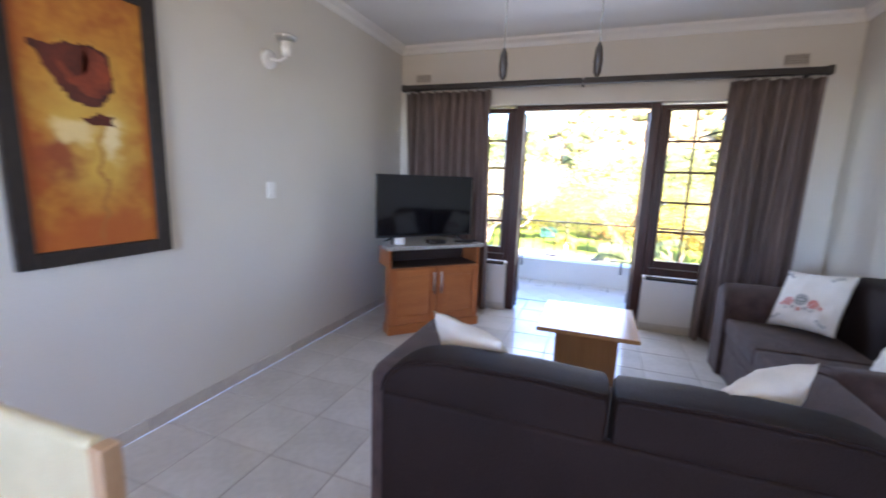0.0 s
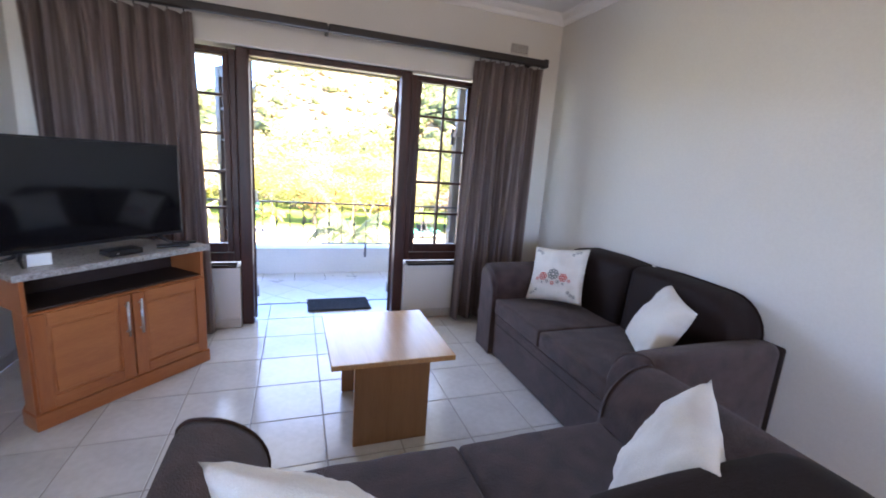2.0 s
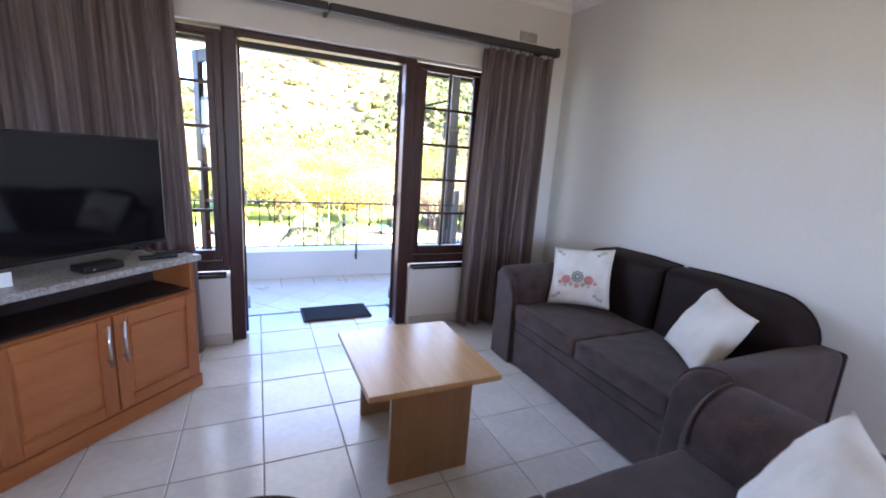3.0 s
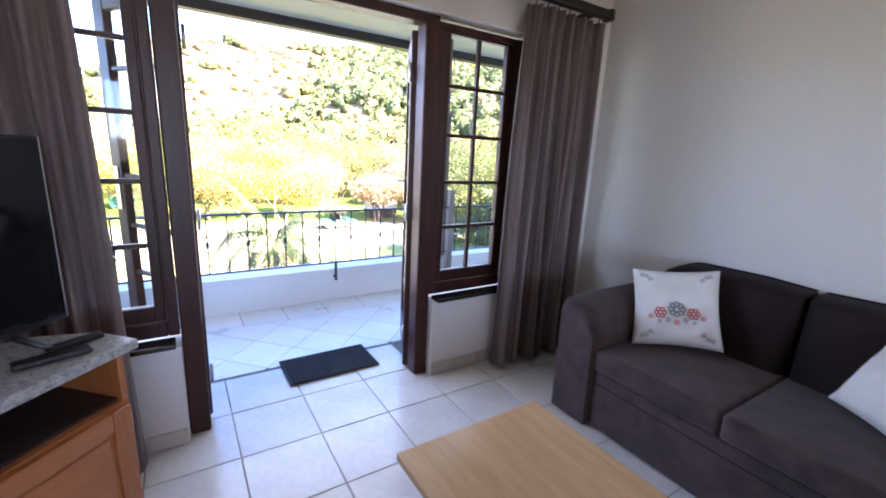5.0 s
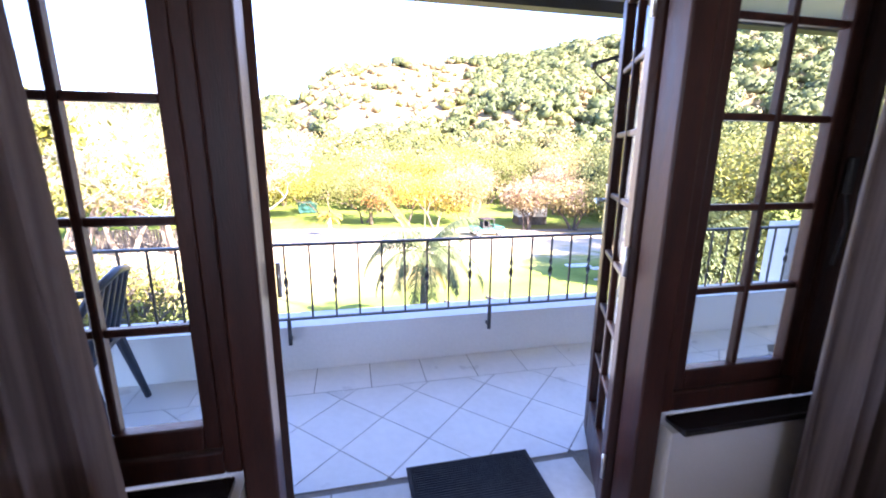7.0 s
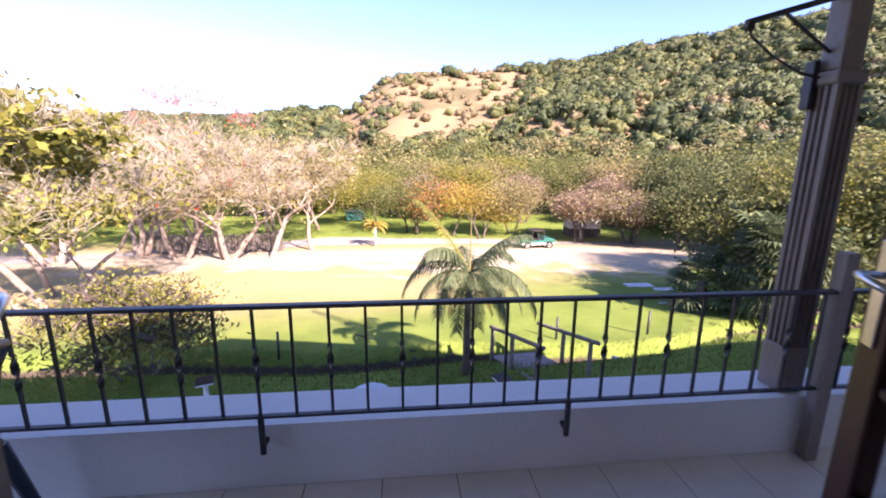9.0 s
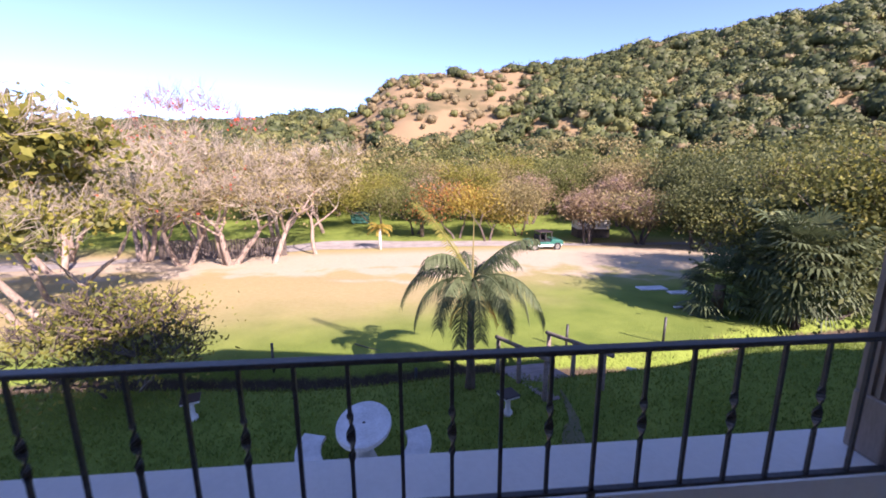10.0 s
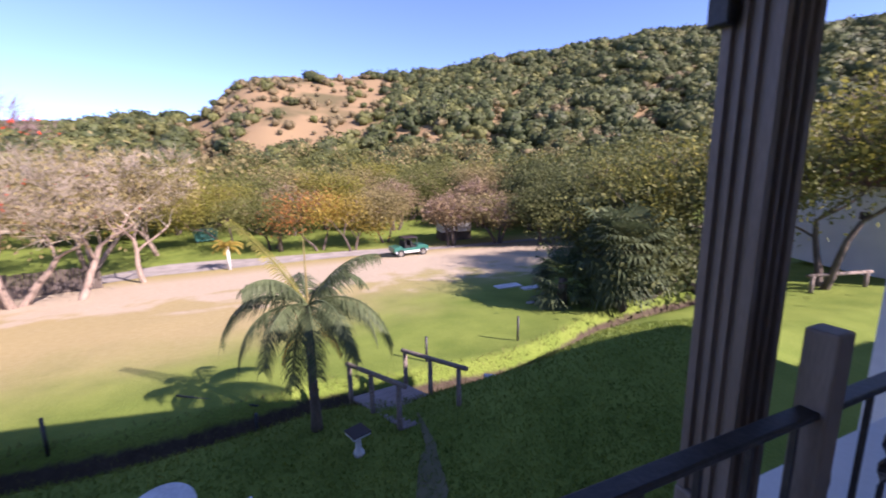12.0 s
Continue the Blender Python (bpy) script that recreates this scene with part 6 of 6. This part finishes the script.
# green skip
sk2 = thing("waste_skip", stand(-5.7, 45.5, 8), "green metal waste skip with a sloping lid", "skip")
part("body", prism(bmesh.new(), [(-0.85, 0.1), (0.85, 0.1), (1.0, 0.95), (-1.0, 0.95)], 1, -0.7, 0.7, 0.03, 1), M_SKIP, sk2)
part("lid", prism(bmesh.new(), [(-1.03, 0.955), (1.03, 0.955), (1.03, 1.0), (0.5, 1.2), (-0.6, 1.2), (-1.03, 1.0)], 1, -0.74, 0.74, 0.02, 1), M_SKIP, sk2)
for x in (-0.7, 0.7):
    part("skid", boxm(x - 0.1, x + 0.1, -0.72, 0.72, 0.0, 0.1, 0.01, 1), M_RUBBER, sk2)

# open green buggy
M_CARW = mat("white_car_paint", (0.62, 0.63, 0.62), (0.7, 0.71, 0.7), 2, 40, 0.35, 0.02)
bg = thing("buggy", stand(9.0, 29.2, 6), "open green and white off-road buggy parked by the road", "car")
part("body", prism(bmesh.new(), [(-1.3, 0.38), (-1.33, 0.72), (-0.75, 0.78), (-0.7, 0.62), (0.35, 0.62), (0.45, 0.80), (1.15, 0.74), (1.32, 0.62), (1.32, 0.38)], 1, -0.58, 0.58, 0.05, 3), M_CAR, bg)
part("side_stripe", prism(bmesh.new(), [(-1.2, 0.30), (-1.2, 0.44), (1.2, 0.44), (1.2, 0.30)], 1, -0.592, 0.592, 0.01, 1), M_CARW, bg, "white sill stripe")
for x in (-0.85, 0.85):
    for y in (-0.56, 0.56):
        w = part("tyre", tube(bmesh.new(), [(x, y - 0.09, 0.28), (x, y - 0.08, 0.28), (x, y + 0.08, 0.28), (x, y + 0.09, 0.28)], [0.22, 0.28, 0.28, 0.22], 18), M_RUBBER, bg)
        part("rim", tube(bmesh.new(), [(x, y - 0.094, 0.28), (x, y + 0.094, 0.28)], 0.15, 12), M_STEEL, w)
    part("roll_hoop", tube(bmesh.new(), [(x * 0.55, -0.52, 0.6), (x * 0.5, -0.5, 1.28), (x * 0.5, 0.5, 1.28), (x * 0.55, 0.52, 0.6)], 0.025, 6), M_IRON, bg)
part("windscreen", boxm(0.46, 0.48, -0.5, 0.5, 0.80, 1.2), M_GLASS, bg)
part("canopy", boxm(-0.5, 0.5, -0.54, 0.54, 1.30, 1.34, 0.015, 2), M_DARKIN, bg, "dark canvas canopy")
for x in (-0.25, 0.2):
    part("seat", prism(bmesh.new(), [(x - 0.2, 0.62), (x + 0.2, 0.62), (x + 0.2, 0.74), (x - 0.05, 0.74), (x - 0.15, 1.1), (x - 0.24, 1.08)], 1, -0.45, 0.45, 0.02, 2), M_RUBBER, bg)

# small hut and the white chalet
hut = thing("garden_hut", stand(15.2, 35.2, -6), "small white hut with a dark lower band", "hut")
part("wall", boxm(-1.35, 1.35, -0.9, 0.9, 0.75, 2.0), M_WHITEW, hut)
part("plinth", boxm(-1.36, 1.36, -0.91, 0.91, 0.0, 0.75), M_BARKD, hut, "dark lower wall band")
part("roof", prism(bmesh.new(), [(-1.1, 2.0), (1.1, 2.0), (0, 2.5)], 0, -1.5, 1.5), M_ROOF, hut)
chl = thing("white_chalet", pose(23.5, 9.4, ground_z(23.5, 9.4), 0, 0, -20), "white plastered chalet among the trees", "house")
part("wall", boxm(-2.4, 4.4, -3.6, 2.4, 0, 3.4), M_WHITEW, chl)
part("roof", prism(bmesh.new(), [(-4.2, 3.4), (3.0, 3.4), (-0.6, 5.4)], 0, -2.9, 4.9), M_ROOF, chl)
wv = part("window", boxm(-2.43, -2.405, -0.9, -0.5, 2.1, 2.4), M_DARKIN, chl, "small dark window")
lf = thing("log_fence", pose(17.6, 8.6, ground_z(17.6, 8.6)), "low log rail before the chalet", "fence")
part("rail", tube(bmesh.new(), [(-1.2, 0.3, 0.55), (1.3, -0.3, 0.55)], 0.06, 8), M_LOG, lf, smooth=True)
for x in (-1.0, 1.1):
    part("post", tube(bmesh.new(), [(x, -0.25 * x, -0.1), (x, -0.25 * x, 0.6)], 0.07, 8), M_LOG, lf, smooth=True)

# ---- floor tiles ----
floor = tagged(part("floor", boxm(XL, XR, YB, 0.22, -0.12, -0.003), M_GROUT), "pale glazed ceramic tile floor with dark grout", "floor", kind="structure")
TX, TY = 0.371, 0.375
tile_me = part("tile", boxm(-TX / 2 + 0.003, TX / 2 - 0.003, -TY / 2 + 0.003, TY / 2 - 0.003, -0.012, 0.0, 0.0025, 2), M_TILE, floor)
first = True
jit = random.Random(2)
for i in range(-5, 8):
    for j in range(-19, 3):
        cx, cy = -0.772 + TX * (i + 0.5), -0.605 + TY * (j + 0.5)
        x0, x1 = max(cx - TX / 2, XL), min(cx + TX / 2, XR)
        y0, y1 = max(cy - TY / 2, YB), min(cy + TY / 2, 0.545)
        if x1 - x0 < 0.03 or y1 - y0 < 0.03 or (cy > 0.02 and not (DL - 0.1 < cx < DR + 0.1)):
            continue
        if x1 - x0 > TX - 0.01 and y1 - y0 > TY - 0.01:
            o = tile_me if first else new("tile", tile_me.data)
            first = False
            o.parent = floor
            o.matrix_local = pose(cx, cy, jit.uniform(-0.0006, 0.0006), jit.uniform(-0.12, 0.12), jit.uniform(-0.12, 0.12))
        else:
            part("tile", boxm(x0 + 0.003, x1 - 0.003, y0 + 0.003, y1 - 0.003, -0.012, 0.0, 0.0025, 1), M_TILE, floor)
bfloor = tagged(part("balcony_floor", boxm(-5.0, 9.0, 0.2205, 1.62, -0.119, -0.005), M_BGROUT), "white balcony tiles laid on the diagonal with a border", "floor", kind="structure")


def clip(poly, axis, lim, keep_low):
    out = []
    for a, b in zip(poly, poly[1:] + poly[:1]):
        ia, ib = (a[axis] <= lim) == keep_low, (b[axis] <= lim) == keep_low
        if ia:
            out.append(a)
        if ia != ib:
            t = (lim - a[axis]) / (b[axis] - a[axis])
            out.append((a[0] + (b[0] - a[0]) * t, a[1] + (b[1] - a[1]) * t))
    return out


def flat_tile(poly):
    if len(poly) < 3:
        return
    cx, cy = sum(p[0] for p in poly) / len(poly), sum(p[1] for p in poly) / len(poly)
    ar = abs(sum(a[0] * b[1] - b[0] * a[1] for a, b in zip(poly, poly[1:] + poly[:1]))) / 2
    if ar < 0.001:
        return
    k = 1 - 0.005 / math.sqrt(ar) * 0.9
    part("tile", prism(bmesh.new(), [(cx + (x - cx) * k, cy + (y - cy) * k) for x, y in poly], 2, -0.014, -0.002), M_BTILE, bfloor)


BX = 0.34
for i in range(-6, 11):
    x = -0.936 + BX * i
    flat_tile([(x, 1.315), (x + BX, 1.315), (x + BX, 1.618), (x, 1.618)])
for x0, x1 in ((-2.9, DL - 0.09), (DR + 0.1, 2.6)):
    n = round((x1 - x0) / BX)
    for i in range(n):
        a, b = x0 + (x1 - x0) * i / n, x0 + (x1 - x0) * (i + 1) / n
        flat_tile([(a, 0.225), (b, 0.225), (b, 0.55), (a, 0.55)])
hd = 0.218
for i in range(-12, 14):
    for j in range(-3, 5):
        cx, cy = -0.895 + hd * i, 0.785 + hd * (2 * j + (i % 2))
        poly = [(cx - hd, cy), (cx, cy - hd), (cx + hd, cy), (cx, cy + hd)]
        poly = clip(clip(poly, 1, 0.552, False), 1, 1.313, True)
        if poly and -3.0 < cx < 2.6:
            flat_tile(poly)
